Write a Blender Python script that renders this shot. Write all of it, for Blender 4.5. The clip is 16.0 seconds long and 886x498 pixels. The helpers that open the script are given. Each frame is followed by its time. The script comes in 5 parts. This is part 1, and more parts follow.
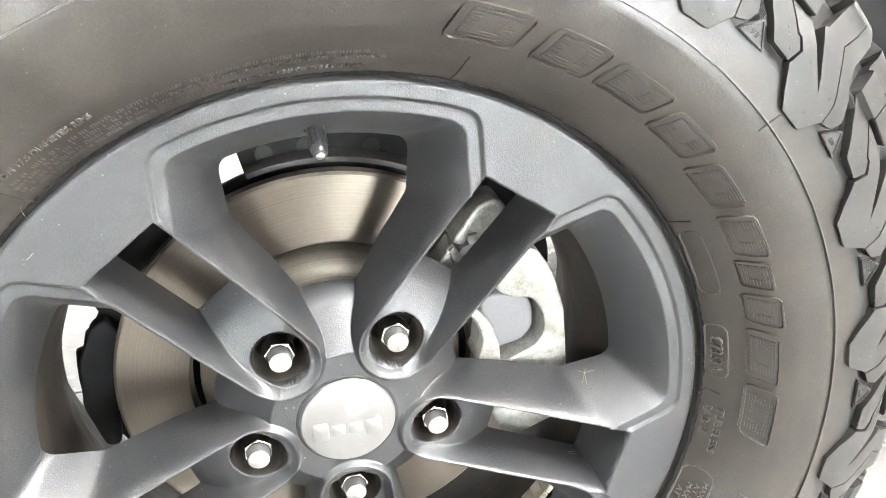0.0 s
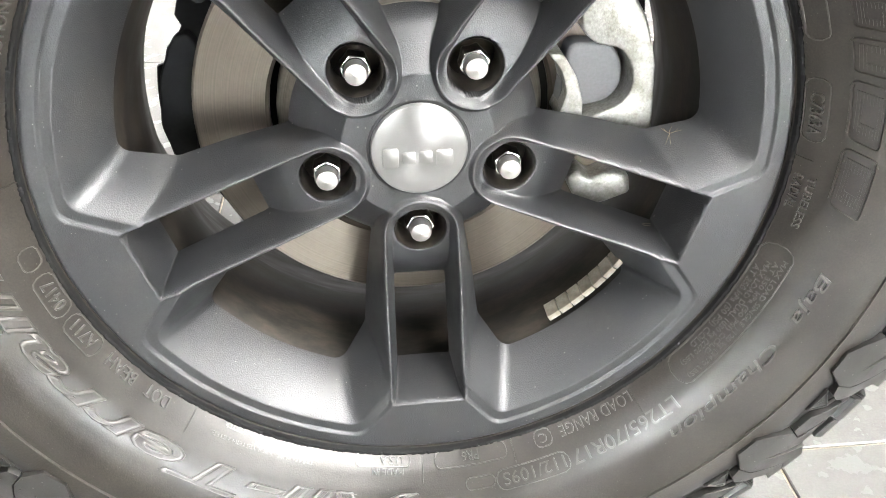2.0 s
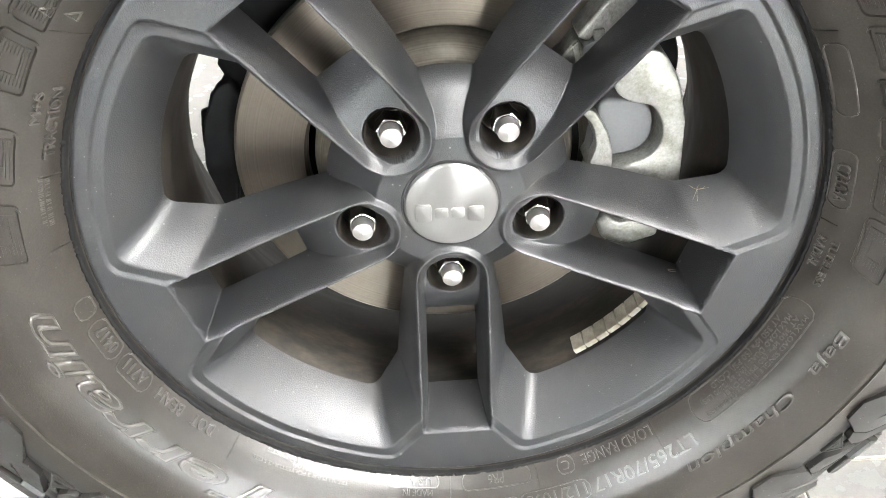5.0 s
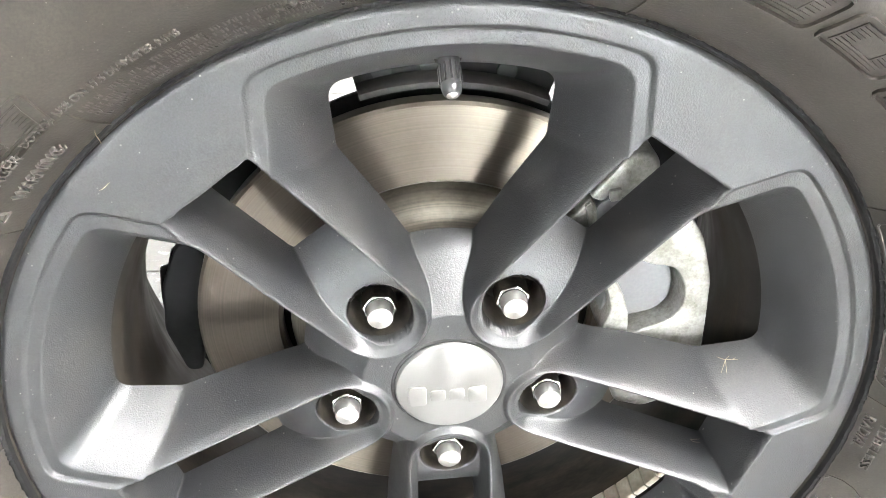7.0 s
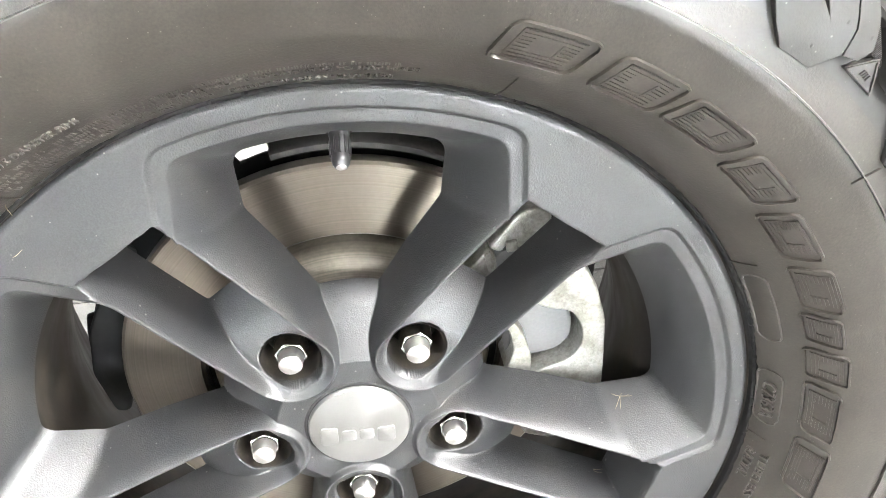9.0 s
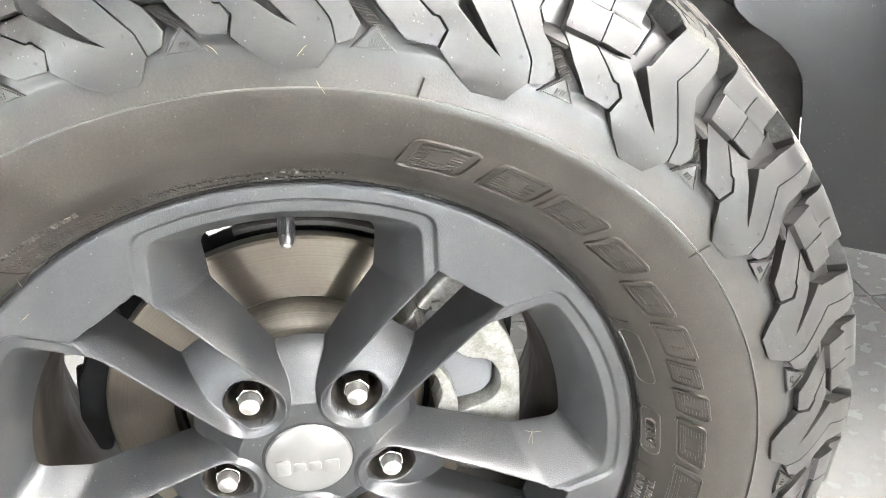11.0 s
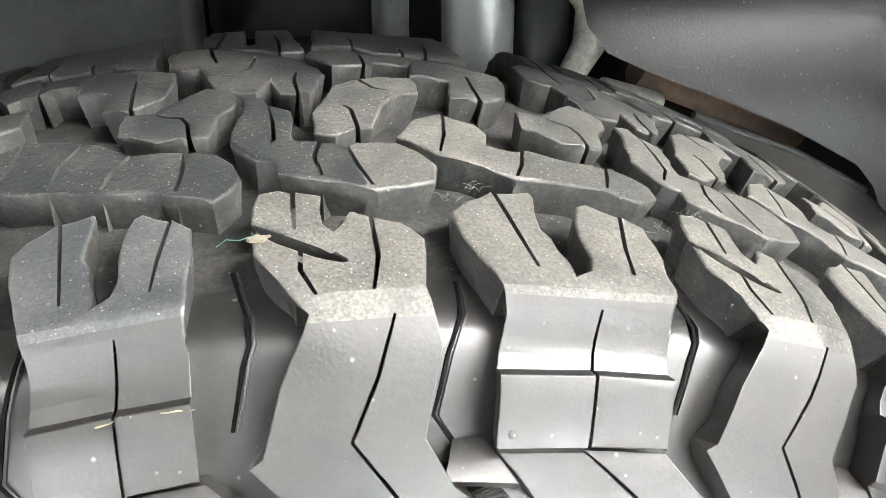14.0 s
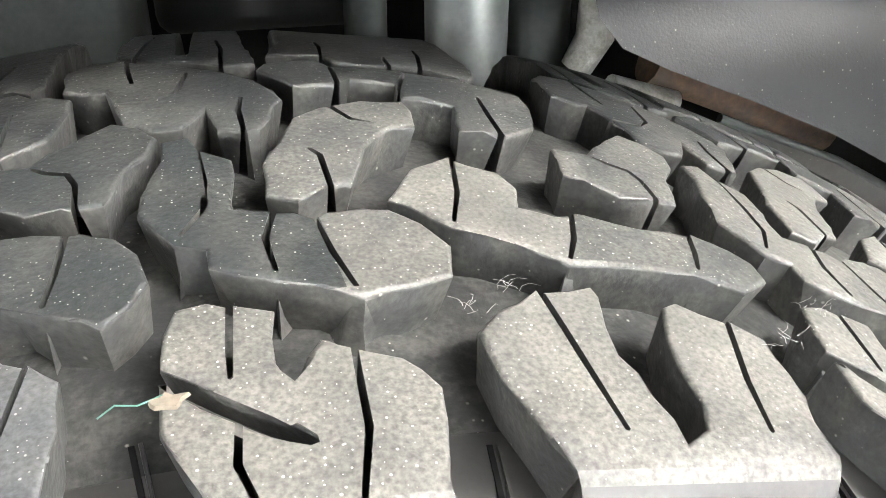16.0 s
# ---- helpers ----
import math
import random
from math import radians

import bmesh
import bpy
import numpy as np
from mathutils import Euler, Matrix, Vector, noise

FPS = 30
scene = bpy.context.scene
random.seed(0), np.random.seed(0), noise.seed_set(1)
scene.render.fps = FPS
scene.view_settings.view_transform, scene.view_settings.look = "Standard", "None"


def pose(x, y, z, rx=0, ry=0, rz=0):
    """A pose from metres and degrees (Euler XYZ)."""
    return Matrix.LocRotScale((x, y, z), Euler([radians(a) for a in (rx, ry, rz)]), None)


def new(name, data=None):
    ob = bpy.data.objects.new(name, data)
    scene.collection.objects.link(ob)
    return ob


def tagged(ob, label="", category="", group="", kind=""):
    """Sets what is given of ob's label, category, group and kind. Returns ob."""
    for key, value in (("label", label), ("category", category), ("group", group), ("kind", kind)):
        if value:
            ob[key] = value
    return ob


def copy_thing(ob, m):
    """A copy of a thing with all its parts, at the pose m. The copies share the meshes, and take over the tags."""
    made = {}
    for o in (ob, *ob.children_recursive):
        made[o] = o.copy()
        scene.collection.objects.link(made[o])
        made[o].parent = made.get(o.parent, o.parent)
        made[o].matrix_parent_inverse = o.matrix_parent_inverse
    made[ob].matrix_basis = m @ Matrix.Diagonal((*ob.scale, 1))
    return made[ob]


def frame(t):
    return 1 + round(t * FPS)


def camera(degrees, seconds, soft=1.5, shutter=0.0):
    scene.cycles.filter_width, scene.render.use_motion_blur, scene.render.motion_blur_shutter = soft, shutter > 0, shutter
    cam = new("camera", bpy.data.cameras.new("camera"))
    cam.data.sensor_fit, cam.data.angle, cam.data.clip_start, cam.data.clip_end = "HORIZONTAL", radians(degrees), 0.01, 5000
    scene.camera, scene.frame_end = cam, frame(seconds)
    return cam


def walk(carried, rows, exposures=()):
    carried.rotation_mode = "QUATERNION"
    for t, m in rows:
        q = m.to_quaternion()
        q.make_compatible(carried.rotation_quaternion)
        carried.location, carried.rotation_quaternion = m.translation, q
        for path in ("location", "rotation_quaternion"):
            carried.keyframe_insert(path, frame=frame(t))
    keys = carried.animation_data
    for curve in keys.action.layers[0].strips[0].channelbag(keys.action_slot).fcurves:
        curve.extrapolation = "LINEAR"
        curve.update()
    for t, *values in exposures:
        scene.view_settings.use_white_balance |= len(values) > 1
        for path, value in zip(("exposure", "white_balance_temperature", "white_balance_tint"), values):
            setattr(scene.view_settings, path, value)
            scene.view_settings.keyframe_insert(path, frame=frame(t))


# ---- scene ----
import collections
cam = camera(53.93, 16.0, soft=0.8)
ROWS = [  # seconds, place in metres, turn in degrees
    (0.0, -0.0351, -0.4735, 0.7416, 63.56, 2.66, -13.97),
    (0.5, -0.0325, -0.4764, 0.7250, 61.40, 0.51, -11.34),
    (1.0, -0.0328, -0.4814, 0.7002, 60.35, -0.21, -10.27),
    (1.5, -0.0331, -0.4917, 0.6736, 59.04, -0.23, -8.89),
    (2.0, -0.0385, -0.5139, 0.6316, 58.04, 0.64, -6.37),
    (2.5, -0.0385, -0.5195, 0.6161, 56.98, 0.76, -5.22),
    (3.0, -0.0476, -0.5200, 0.6048, 56.41, 0.71, -4.95),
    (3.2, -0.0435, -0.5225, 0.6059, 56.17, 0.84, -4.29),
    (5.3, -0.0291, -0.4797, 0.7274, 53.57, 1.16, -3.70),
    (5.5, -0.0276, -0.4720, 0.7367, 53.90, 1.18, -3.76),
    (6.0, -0.0226, -0.4474, 0.7503, 53.85, 0.99, -4.25),
    (6.5, -0.0293, -0.4146, 0.7443, 55.38, 0.70, -5.03),
    (7.0, -0.0374, -0.3791, 0.7389, 55.92, 0.60, -5.74),
    (7.5, -0.0408, -0.3563, 0.7379, 56.19, 0.50, -6.30),
    (8.0, -0.0395, -0.3624, 0.7417, 56.23, 0.43, -6.86),
    (8.5, -0.0276, -0.3789, 0.7517, 56.40, 0.16, -7.36),
    (9.0, -0.0018, -0.3994, 0.7759, 56.72, -0.04, -7.74),
    (9.2, 0.0012, -0.4080, 0.7901, 56.90, 0.02, -7.83),
    (11.3, 0.0212, -0.4893, 0.8452, 60.28, -0.48, -9.17),
    (11.5, 0.0192, -0.4775, 0.8490, 60.61, -0.54, -9.39),
    (12.0, 0.0085, -0.4399, 0.8523, 62.41, -0.35, -10.45),
    (12.5, 0.0075, -0.3693, 0.8633, 62.64, -0.39, -10.86),
    (13.0, 0.0124, -0.3138, 0.8725, 63.01, -0.18, -11.23),
    (13.5, 0.0078, -0.2690, 0.8763, 63.06, -0.08, -11.55),
    (14.0, 0.0016, -0.2173, 0.8766, 62.96, -0.01, -12.13),
    (14.5, 0.0008, -0.1736, 0.8671, 62.93, 0.01, -12.57),
    (15.0, -0.0017, -0.1584, 0.8632, 62.68, -0.03, -13.16),
    (15.5, -0.0009, -0.1483, 0.8669, 62.28, -0.01, -13.70),
    (16.0, 0.0113, -0.1341, 0.8628, 61.87, -0.01, -14.09),
]
walk(cam, [(t, pose(x, y, z, rx, ry, rz)) for t, x, y, z, rx, ry, rz in ROWS], exposures=((0.0, 1.42), (1.0, 1.20), (2.0, 0.74), (2.5, 0.60), (3.0, 0.60), (5.5, 0.94), (6.5, 1.36), (7.0, 1.40), (9.0, 1.38), (11.5, 1.34), (12.0, 1.20), (12.5, 1.12), (13.0, 0.98), (14.5, 1.16), (15.0, 1.18), (16.0, 1.36)))

# ---- world and light: a showroom with ceiling panels ----
AXLE = 0.390
world = bpy.data.worlds.new("room_air")
scene.world = world
world.use_nodes = True
world.node_tree.nodes["Background"].inputs[0].default_value = (0.9, 0.95, 1.0, 1)
world.node_tree.nodes["Background"].inputs[1].default_value = 0.012


# ---- materials ----
def material(name, colour, rough=0.5, metal=0.0, grain=0.0, grain_size=0.002, second=None, patch=0.05, patch_edge=(0.45, 0.65),
             bump=0.0, bump_size=0.001, random=0.0, rough_vary=0.0, specks=0.0, aniso=0.0, coat=0.0, specular=0.5, stretch=(1, 1, 1),
             speck_scale=900, speck_share=0.6, random_patch=0.0, rings=0.0, bump_wide=None):
    """Principled surface; grain: fine brightness change; second: colour of larger patches."""
    m = bpy.data.materials.new(name)
    m.use_nodes = True
    nt = m.node_tree
    n, l = nt.nodes, nt.links
    b = n["Principled BSDF"]
    b.inputs["Roughness"].default_value = rough
    b.inputs["Metallic"].default_value = metal
    b.inputs["Specular IOR Level"].default_value = specular
    b.inputs["Coat Weight"].default_value = coat
    geo = n.new("ShaderNodeTexCoord")
    scl = n.new("ShaderNodeMapping")
    scl.inputs["Scale"].default_value = stretch
    l.new(geo.outputs["Object"], scl.inputs["Vector"])
    out = None
    rgb = n.new("ShaderNodeRGB")
    rgb.outputs[0].default_value = (*colour, 1)
    out = rgb.outputs[0]
    if second:
        t = n.new("ShaderNodeTexNoise")
        t.inputs["Scale"].default_value = 1 / patch
        t.inputs["Detail"].default_value = 6
        t.inputs["Roughness"].default_value = 0.65
        l.new(scl.outputs[0], t.inputs["Vector"])
        r = n.new("ShaderNodeMapRange")
        r.inputs["From Min"].default_value, r.inputs["From Max"].default_value = patch_edge
        if random_patch:
            o = n.new("ShaderNodeObjectInfo")
            ad = n.new("ShaderNodeMath")
            ad.operation = "MULTIPLY_ADD"
            ad.inputs[1].default_value = random_patch
            l.new(o.outputs["Random"], ad.inputs[0])
            l.new(t.outputs["Fac"], ad.inputs[2])
            l.new(ad.outputs[0], r.inputs["Value"])
        else:
            l.new(t.outputs["Fac"], r.inputs["Value"])
        mx = n.new("ShaderNodeMix")
        mx.data_type = "RGBA"
        l.new(r.outputs[0], mx.inputs["Factor"])
        l.new(out, mx.inputs["A"])
        mx.inputs["B"].default_value = (*second, 1)
        out = mx.outputs["Result"]
    if grain:
        t = n.new("ShaderNodeTexNoise")
        t.inputs["Scale"].default_value = 1 / grain_size
        t.inputs["Detail"].default_value = 4
        l.new(scl.outputs[0], t.inputs["Vector"])
        r = n.new("ShaderNodeMapRange")
        r.inputs["From Min"].default_value, r.inputs["From Max"].default_value = 0.3, 0.7
        r.inputs["To Min"].default_value, r.inputs["To Max"].default_value = 1 - grain, 1 + grain
        l.new(t.outputs["Fac"], r.inputs["Value"])
        mx = n.new("ShaderNodeMix")
        mx.data_type, mx.blend_type = "RGBA", "MULTIPLY"
        mx.inputs["Factor"].default_value = 1
        l.new(out, mx.inputs["A"])
        l.new(r.outputs[0], mx.inputs["B"])
        out = mx.outputs["Result"]
    if rings:
        sp = n.new("ShaderNodeSeparateXYZ")
        l.new(geo.outputs["Object"], sp.inputs[0])
        cb = n.new("ShaderNodeCombineXYZ")
        l.new(sp.outputs[0], cb.inputs[0])
        l.new(sp.outputs[2], cb.inputs[1])
        ln = n.new("ShaderNodeVectorMath")
        ln.operation = "LENGTH"
        l.new(cb.outputs[0], ln.inputs[0])
        t = n.new("ShaderNodeTexNoise")
        t.noise_dimensions = "1D"
        t.inputs["Scale"].default_value = 900
        t.inputs["Detail"].default_value = 5
        l.new(ln.outputs["Value"], t.inputs["W"])
        r = n.new("ShaderNodeMapRange")
        r.inputs["From Min"].default_value, r.inputs["From Max"].default_value = 0.3, 0.7
        r.inputs["To Min"].default_value, r.inputs["To Max"].default_value = 1 - rings, 1 + rings
        l.new(t.outputs["Fac"], r.inputs["Value"])
        mx = n.new("ShaderNodeMix")
        mx.data_type, mx.blend_type = "RGBA", "MULTIPLY"
        mx.inputs["Factor"].default_value = 1
        l.new(out, mx.inputs["A"])
        l.new(r.outputs[0], mx.inputs["B"])
        out = mx.outputs["Result"]
    if specks:
        t = n.new("ShaderNodeTexVoronoi")
        t.inputs["Scale"].default_value = speck_scale
        l.new(scl.outputs[0], t.inputs["Vector"])
        sep = n.new("ShaderNodeSeparateColor")
        l.new(t.outputs["Color"], sep.inputs[0])
        pw = n.new("ShaderNodeMath")
        pw.operation = "POWER"
        pw.inputs[1].default_value = 3
        l.new(sep.outputs[1], pw.inputs[0])
        sz = n.new("ShaderNodeMapRange")
        sz.inputs["To Min"].default_value, sz.inputs["To Max"].default_value = 0.10, 0.34
        l.new(pw.outputs[0], sz.inputs["Value"])
        r = n.new("ShaderNodeMapRange")
        l.new(sz.outputs[0], r.inputs["From Min"])
        r.inputs["From Max"].default_value = 0.06
        l.new(t.outputs["Distance"], r.inputs["Value"])
        c = n.new("ShaderNodeMath")
        c.operation = "GREATER_THAN"
        c.inputs[1].default_value = speck_share
        l.new(sep.outputs[0], c.inputs[0])
        p = n.new("ShaderNodeMath")
        p.operation = "MULTIPLY"
        l.new(r.outputs[0], p.inputs[0])
        l.new(c.outputs[0], p.inputs[1])
        mx = n.new("ShaderNodeMix")
        mx.data_type = "RGBA"
        l.new(p.outputs[0], mx.inputs["Factor"])
        l.new(out, mx.inputs["A"])
        mx.inputs["B"].default_value = (specks, specks * 0.95, specks * 0.85, 1)
        out = mx.outputs["Result"]
    if aniso:
        b.inputs["Anisotropic"].default_value = aniso
        b.inputs["Anisotropic Rotation"].default_value = 0.25
        t = n.new("ShaderNodeTangent")
        t.direction_type, t.axis = "RADIAL", "Y"
        l.new(t.outputs[0], b.inputs["Tangent"])
    if random:
        o = n.new("ShaderNodeObjectInfo")
        r = n.new("ShaderNodeMapRange")
        r.inputs["To Min"].default_value, r.inputs["To Max"].default_value = 1 - random, 1 + random
        l.new(o.outputs["Random"], r.inputs["Value"])
        mx = n.new("ShaderNodeMix")
        mx.data_type, mx.blend_type = "RGBA", "MULTIPLY"
        mx.inputs["Factor"].default_value = 1
        l.new(out, mx.inputs["A"])
        l.new(r.outputs[0], mx.inputs["B"])
        out = mx.outputs["Result"]
    l.new(out, b.inputs["Base Color"])
    if rough_vary:
        t = n.new("ShaderNodeTexNoise")
        t.inputs["Scale"].default_value = 1 / patch
        t.inputs["Detail"].default_value = 5
        l.new(scl.outputs[0], t.inputs["Vector"])
        r = n.new("ShaderNodeMapRange")
        r.inputs["From Min"].default_value, r.inputs["From Max"].default_value = 0.3, 0.7
        r.inputs["To Min"].default_value, r.inputs["To Max"].default_value = max(0.02, rough - rough_vary), min(1, rough + rough_vary)
        l.new(t.outputs["Fac"], r.inputs["Value"])
        l.new(r.outputs[0], b.inputs["Roughness"])
    if bump:
        t = n.new("ShaderNodeTexNoise")
        t.inputs["Scale"].default_value = 1 / bump_size
        t.inputs["Detail"].default_value = 3
        l.new(scl.outputs[0], t.inputs["Vector"])
        bp = n.new("ShaderNodeBump")
        bp.inputs["Strength"].default_value = 1
        bp.inputs["Distance"].default_value = bump
        l.new(t.outputs["Fac"], bp.inputs["Height"])
        l.new(bp.outputs[0], b.inputs["Normal"])
        if bump_wide:
            t = n.new("ShaderNodeTexNoise")
            t.inputs["Scale"].default_value = 1 / bump_wide[1]
            t.inputs["Detail"].default_value = 2
            l.new(scl.outputs[0], t.inputs["Vector"])
            bw = n.new("ShaderNodeBump")
            bw.inputs["Distance"].default_value = bump_wide[0]
            l.new(t.outputs["Fac"], bw.inputs["Height"])
            l.new(bw.outputs[0], bp.inputs["Normal"])
    return m


def glow(name, colour, strength):
    m = bpy.data.materials.new(name)
    m.use_nodes = True
    b = m.node_tree.nodes["Principled BSDF"]
    b.inputs["Base Color"].default_value = (*colour, 1)
    b.inputs["Emission Color"].default_value = (*colour, 1)
    b.inputs["Emission Strength"].default_value = strength
    return m


def glass(name):
    m = bpy.data.materials.new(name)
    m.use_nodes = True
    b = m.node_tree.nodes["Principled BSDF"]
    b.inputs["Base Color"].default_value = (0.96, 0.98, 0.97, 1)
    b.inputs["Roughness"].default_value = 0.02
    b.inputs["Transmission Weight"].default_value = 1.0
    return m


GLASS = glass("window_glass")
RUBBER = material("sidewall_rubber", (0.0090, 0.0075, 0.0059), 0.37, grain=0.40, grain_size=0.0013, second=(0.0215, 0.0181, 0.0143), patch=0.035, patch_edge=(0.34, 0.70),
                  bump=0.00012, bump_size=0.0012, rough_vary=0.08, specular=0.48, bump_wide=(0.00025, 0.035), specks=0.10, speck_scale=650, speck_share=0.9)
RUBBER_TREAD = material("tread_rubber", (0.0060, 0.0058, 0.0055), 0.46, grain=0.3, grain_size=0.0012, second=(0.017, 0.0152, 0.0128), patch=0.022, patch_edge=(0.35, 0.8),
                        bump=0.00005, bump_size=0.0010, rough_vary=0.09, random=0.08, specular=0.52, bump_wide=(0.00015, 0.03), specks=0.14, speck_scale=450, speck_share=0.88)
DUST = dict(rough=0.62, grain=0.45, grain_size=0.0009, second=(0.074, 0.070, 0.0615), patch=0.016, bump=0.0003, bump_size=0.0018, random=0.10, specks=0.32, speck_scale=1050, speck_share=0.50, specular=0.35)
RUBBER_DUSTY = material("dusty_tread_rubber", (0.0230, 0.0230, 0.0215), patch_edge=(0.28, 0.78), random_patch=0.12, **DUST)
RUBBER_MIXED = material("half_dusty_tread_rubber", (0.0165, 0.0174, 0.0168), patch_edge=(0.40, 0.90), random_patch=0.10, **{**DUST, "specular": 0.22, "rough": 0.72})
RUBBER_CLEAN = material("cleaner_tread_rubber", (0.0110, 0.0122, 0.0122), patch_edge=(0.46, 0.95), random_patch=0.06, **{**DUST, "second": (0.052, 0.050, 0.045), "specular": 0.25, "rough": 0.62})
# lighter bluish base: part of these shoulder tops' sheen is in the colour
RUBBER_SATIN = material("smooth_bluish_tread_rubber", (0.0200, 0.0215, 0.0228), patch_edge=(0.42, 1.0), **{**DUST, "second": (0.075, 0.074, 0.071), "specular": 0.5, "rough": 0.46, "bump": 0.0002})
SLIT_SHADE = material("shaded_slit_rubber", (0.0025, 0.0025, 0.0025), 0.9, specular=0.05, grain=0.2, grain_size=0.002)
RUBBER_WALL = material("dusty_block_side_rubber", (0.026, 0.0262, 0.0255), 0.6, grain=0.3, grain_size=0.0015, second=(0.052, 0.050, 0.045), patch=0.010,
                       bump=0.0002, bump_size=0.0015, specular=0.3, specks=0.2, speck_scale=600, speck_share=0.85)
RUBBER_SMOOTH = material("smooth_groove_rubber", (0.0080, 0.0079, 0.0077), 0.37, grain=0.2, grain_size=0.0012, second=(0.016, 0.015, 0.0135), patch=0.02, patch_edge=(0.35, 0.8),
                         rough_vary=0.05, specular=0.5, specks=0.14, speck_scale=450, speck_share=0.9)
RUBBER_GROOVE = material("matt_groove_rubber", (0.0120, 0.0121, 0.0118), 0.7, grain=0.3, grain_size=0.0015, second=(0.030, 0.029, 0.0265), patch=0.012,
                         bump=0.0002, bump_size=0.0015, specular=0.2, specks=0.2, speck_scale=600, speck_share=0.85)
PAINT = material("satin_graphite_paint", (0.0135, 0.0141, 0.0153), 0.46, metal=0.30, specular=0.9, grain=0.45, grain_size=0.0009, bump=0.00024, bump_size=0.0009,
                 second=(0.027, 0.0255, 0.0235), patch=0.035, patch_edge=(0.48, 0.78), rough_vary=0.05, specks=0.22, speck_scale=420, speck_share=0.93)
SATIN_SILVER = material("satin_silver_cap", (0.25, 0.247, 0.242), 0.36, aniso=0.7, metal=0.9, grain=0.05, grain_size=0.0006, bump=0.00003, bump_size=0.0006)
EMBLEM = material("polished_emblem", (0.27, 0.267, 0.26), 0.32, metal=0.9, grain=0.05, grain_size=0.0006)
RUBBER_RUBBED = material("rubbed_lettering_rubber", (0.040, 0.036, 0.031), 0.30, grain=0.25, grain_size=0.001, second=(0.030, 0.028, 0.026), patch=0.01,
                         specular=0.7)
NUT_TIP = material("turned_nut_tip", (0.46, 0.45, 0.43), 0.34, metal=0.95, grain=0.04, grain_size=0.001)
SHIELD_LIP = material("rusty_shield_lip", (0.0075, 0.0068, 0.006), 0.65, grain=0.3, grain_size=0.003, second=(0.016, 0.0135, 0.011), patch=0.012)
SEAT = material("shaded_seat_steel", (0.020, 0.0175, 0.0145), 0.45, metal=0.5, grain=0.25, grain_size=0.002, second=(0.045, 0.037, 0.026), patch=0.006)
# blacker than BLACK: shade behind the wheel is put into this tone
SHIELD = material("shaded_black_steel", (0.0045, 0.0045, 0.0048), 0.75, specular=0.15, grain=0.2, grain_size=0.003, second=(0.008, 0.0078, 0.0075), patch=0.03)
CHROME = material("chrome", (0.85, 0.84, 0.82), 0.12, metal=1.0, grain=0.03, grain_size=0.001)
STEEL = material("turned_steel_disc", (0.150, 0.131, 0.109), 0.40, aniso=0.85, metal=0.95, rings=0.10, grain=0.04, grain_size=0.003,
                 second=(0.145, 0.126, 0.103), patch=0.05)
HAT = material("oiled_hat_steel", (0.15, 0.135, 0.11), 0.5, metal=0.7, rings=0.18, grain=0.10, grain_size=0.003, second=(0.115, 0.10, 0.082), patch=0.02)
CAST = material("zinc_plated_casting", (0.27, 0.268, 0.25), 0.42, metal=0.7, grain=0.16, grain_size=0.002, second=(0.185, 0.177, 0.153), patch=0.012,
                bump=0.0005, bump_size=0.003, rough_vary=0.12)
BLACK = material("black_plastic", (0.012, 0.012, 0.0125), 0.6, specular=0.25, grain=0.15, grain_size=0.003, second=(0.018, 0.018, 0.018), patch=0.04)
PISTON = material("grey_piston", (0.11, 0.11, 0.113), 0.55, metal=0.0, grain=0.08, grain_size=0.002)
BARREL = material("dusty_wheel_barrel", (0.0085, 0.0076, 0.0066), 0.5, metal=0.0, specular=0.16, grain=0.12, grain_size=0.006, second=(0.030, 0.0245, 0.0185), patch=0.04,
                  patch_edge=(0.42, 0.7), rough_vary=0.12, stretch=(1, 3, 1))
LEAD = material("wheel_weight_zinc", (0.42, 0.39, 0.33), 0.45, metal=0.8, grain=0.15, grain_size=0.002, second=(0.28, 0.25, 0.2), patch=0.008)
LINER = material("liner_plastic", (0.0032, 0.0032, 0.0038), 0.28, grain=0.18, grain_size=0.002, second=(0.0052, 0.0051, 0.0055), patch=0.05,
                 bump=0.00015, bump_size=0.0015, specks=0.12, speck_scale=420, speck_share=0.82, specular=0.42)
LINER_DUSTY = material("dusty_liner_plastic", (0.016, 0.0155, 0.0150), 0.45, grain=0.18, grain_size=0.002, second=(0.045, 0.041, 0.036), patch=0.03, patch_edge=(0.42, 0.8),
                       rough_vary=0.10, specks=0.15, speck_scale=420, speck_share=0.82, specular=0.5)
FRAME = material("dull_frame_paint", (0.023, 0.026, 0.0245), 0.7, specular=0.25, grain=0.15, grain_size=0.004, second=(0.018, 0.020, 0.019), patch=0.03)
SHOCK = material("grey_damper_paint", (0.16, 0.17, 0.165), 0.35, metal=0.5, grain=0.08, grain_size=0.004)
RUST = material("rusty_steel", (0.060, 0.032, 0.017), 0.8, grain=0.3, grain_size=0.003, second=(0.028, 0.019, 0.014), patch=0.015)
TILE = material("floor_tile_glaze", (0.150, 0.146, 0.139), 0.24, grain=0.12, grain_size=0.0025, second=(0.126, 0.124, 0.120), patch=0.03, random=0.03,
                rough_vary=0.08)
GROUT = material("floor_grout", (0.34, 0.29, 0.22), 0.9, grain=0.15, grain_size=0.003)
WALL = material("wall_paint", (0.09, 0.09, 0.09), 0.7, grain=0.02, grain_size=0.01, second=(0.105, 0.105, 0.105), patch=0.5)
BOUNCE_WALL = material("bounce_wall_paint", (0.26, 0.26, 0.26), 0.6, grain=0.02, grain_size=0.01, second=(0.24, 0.24, 0.24), patch=0.5)
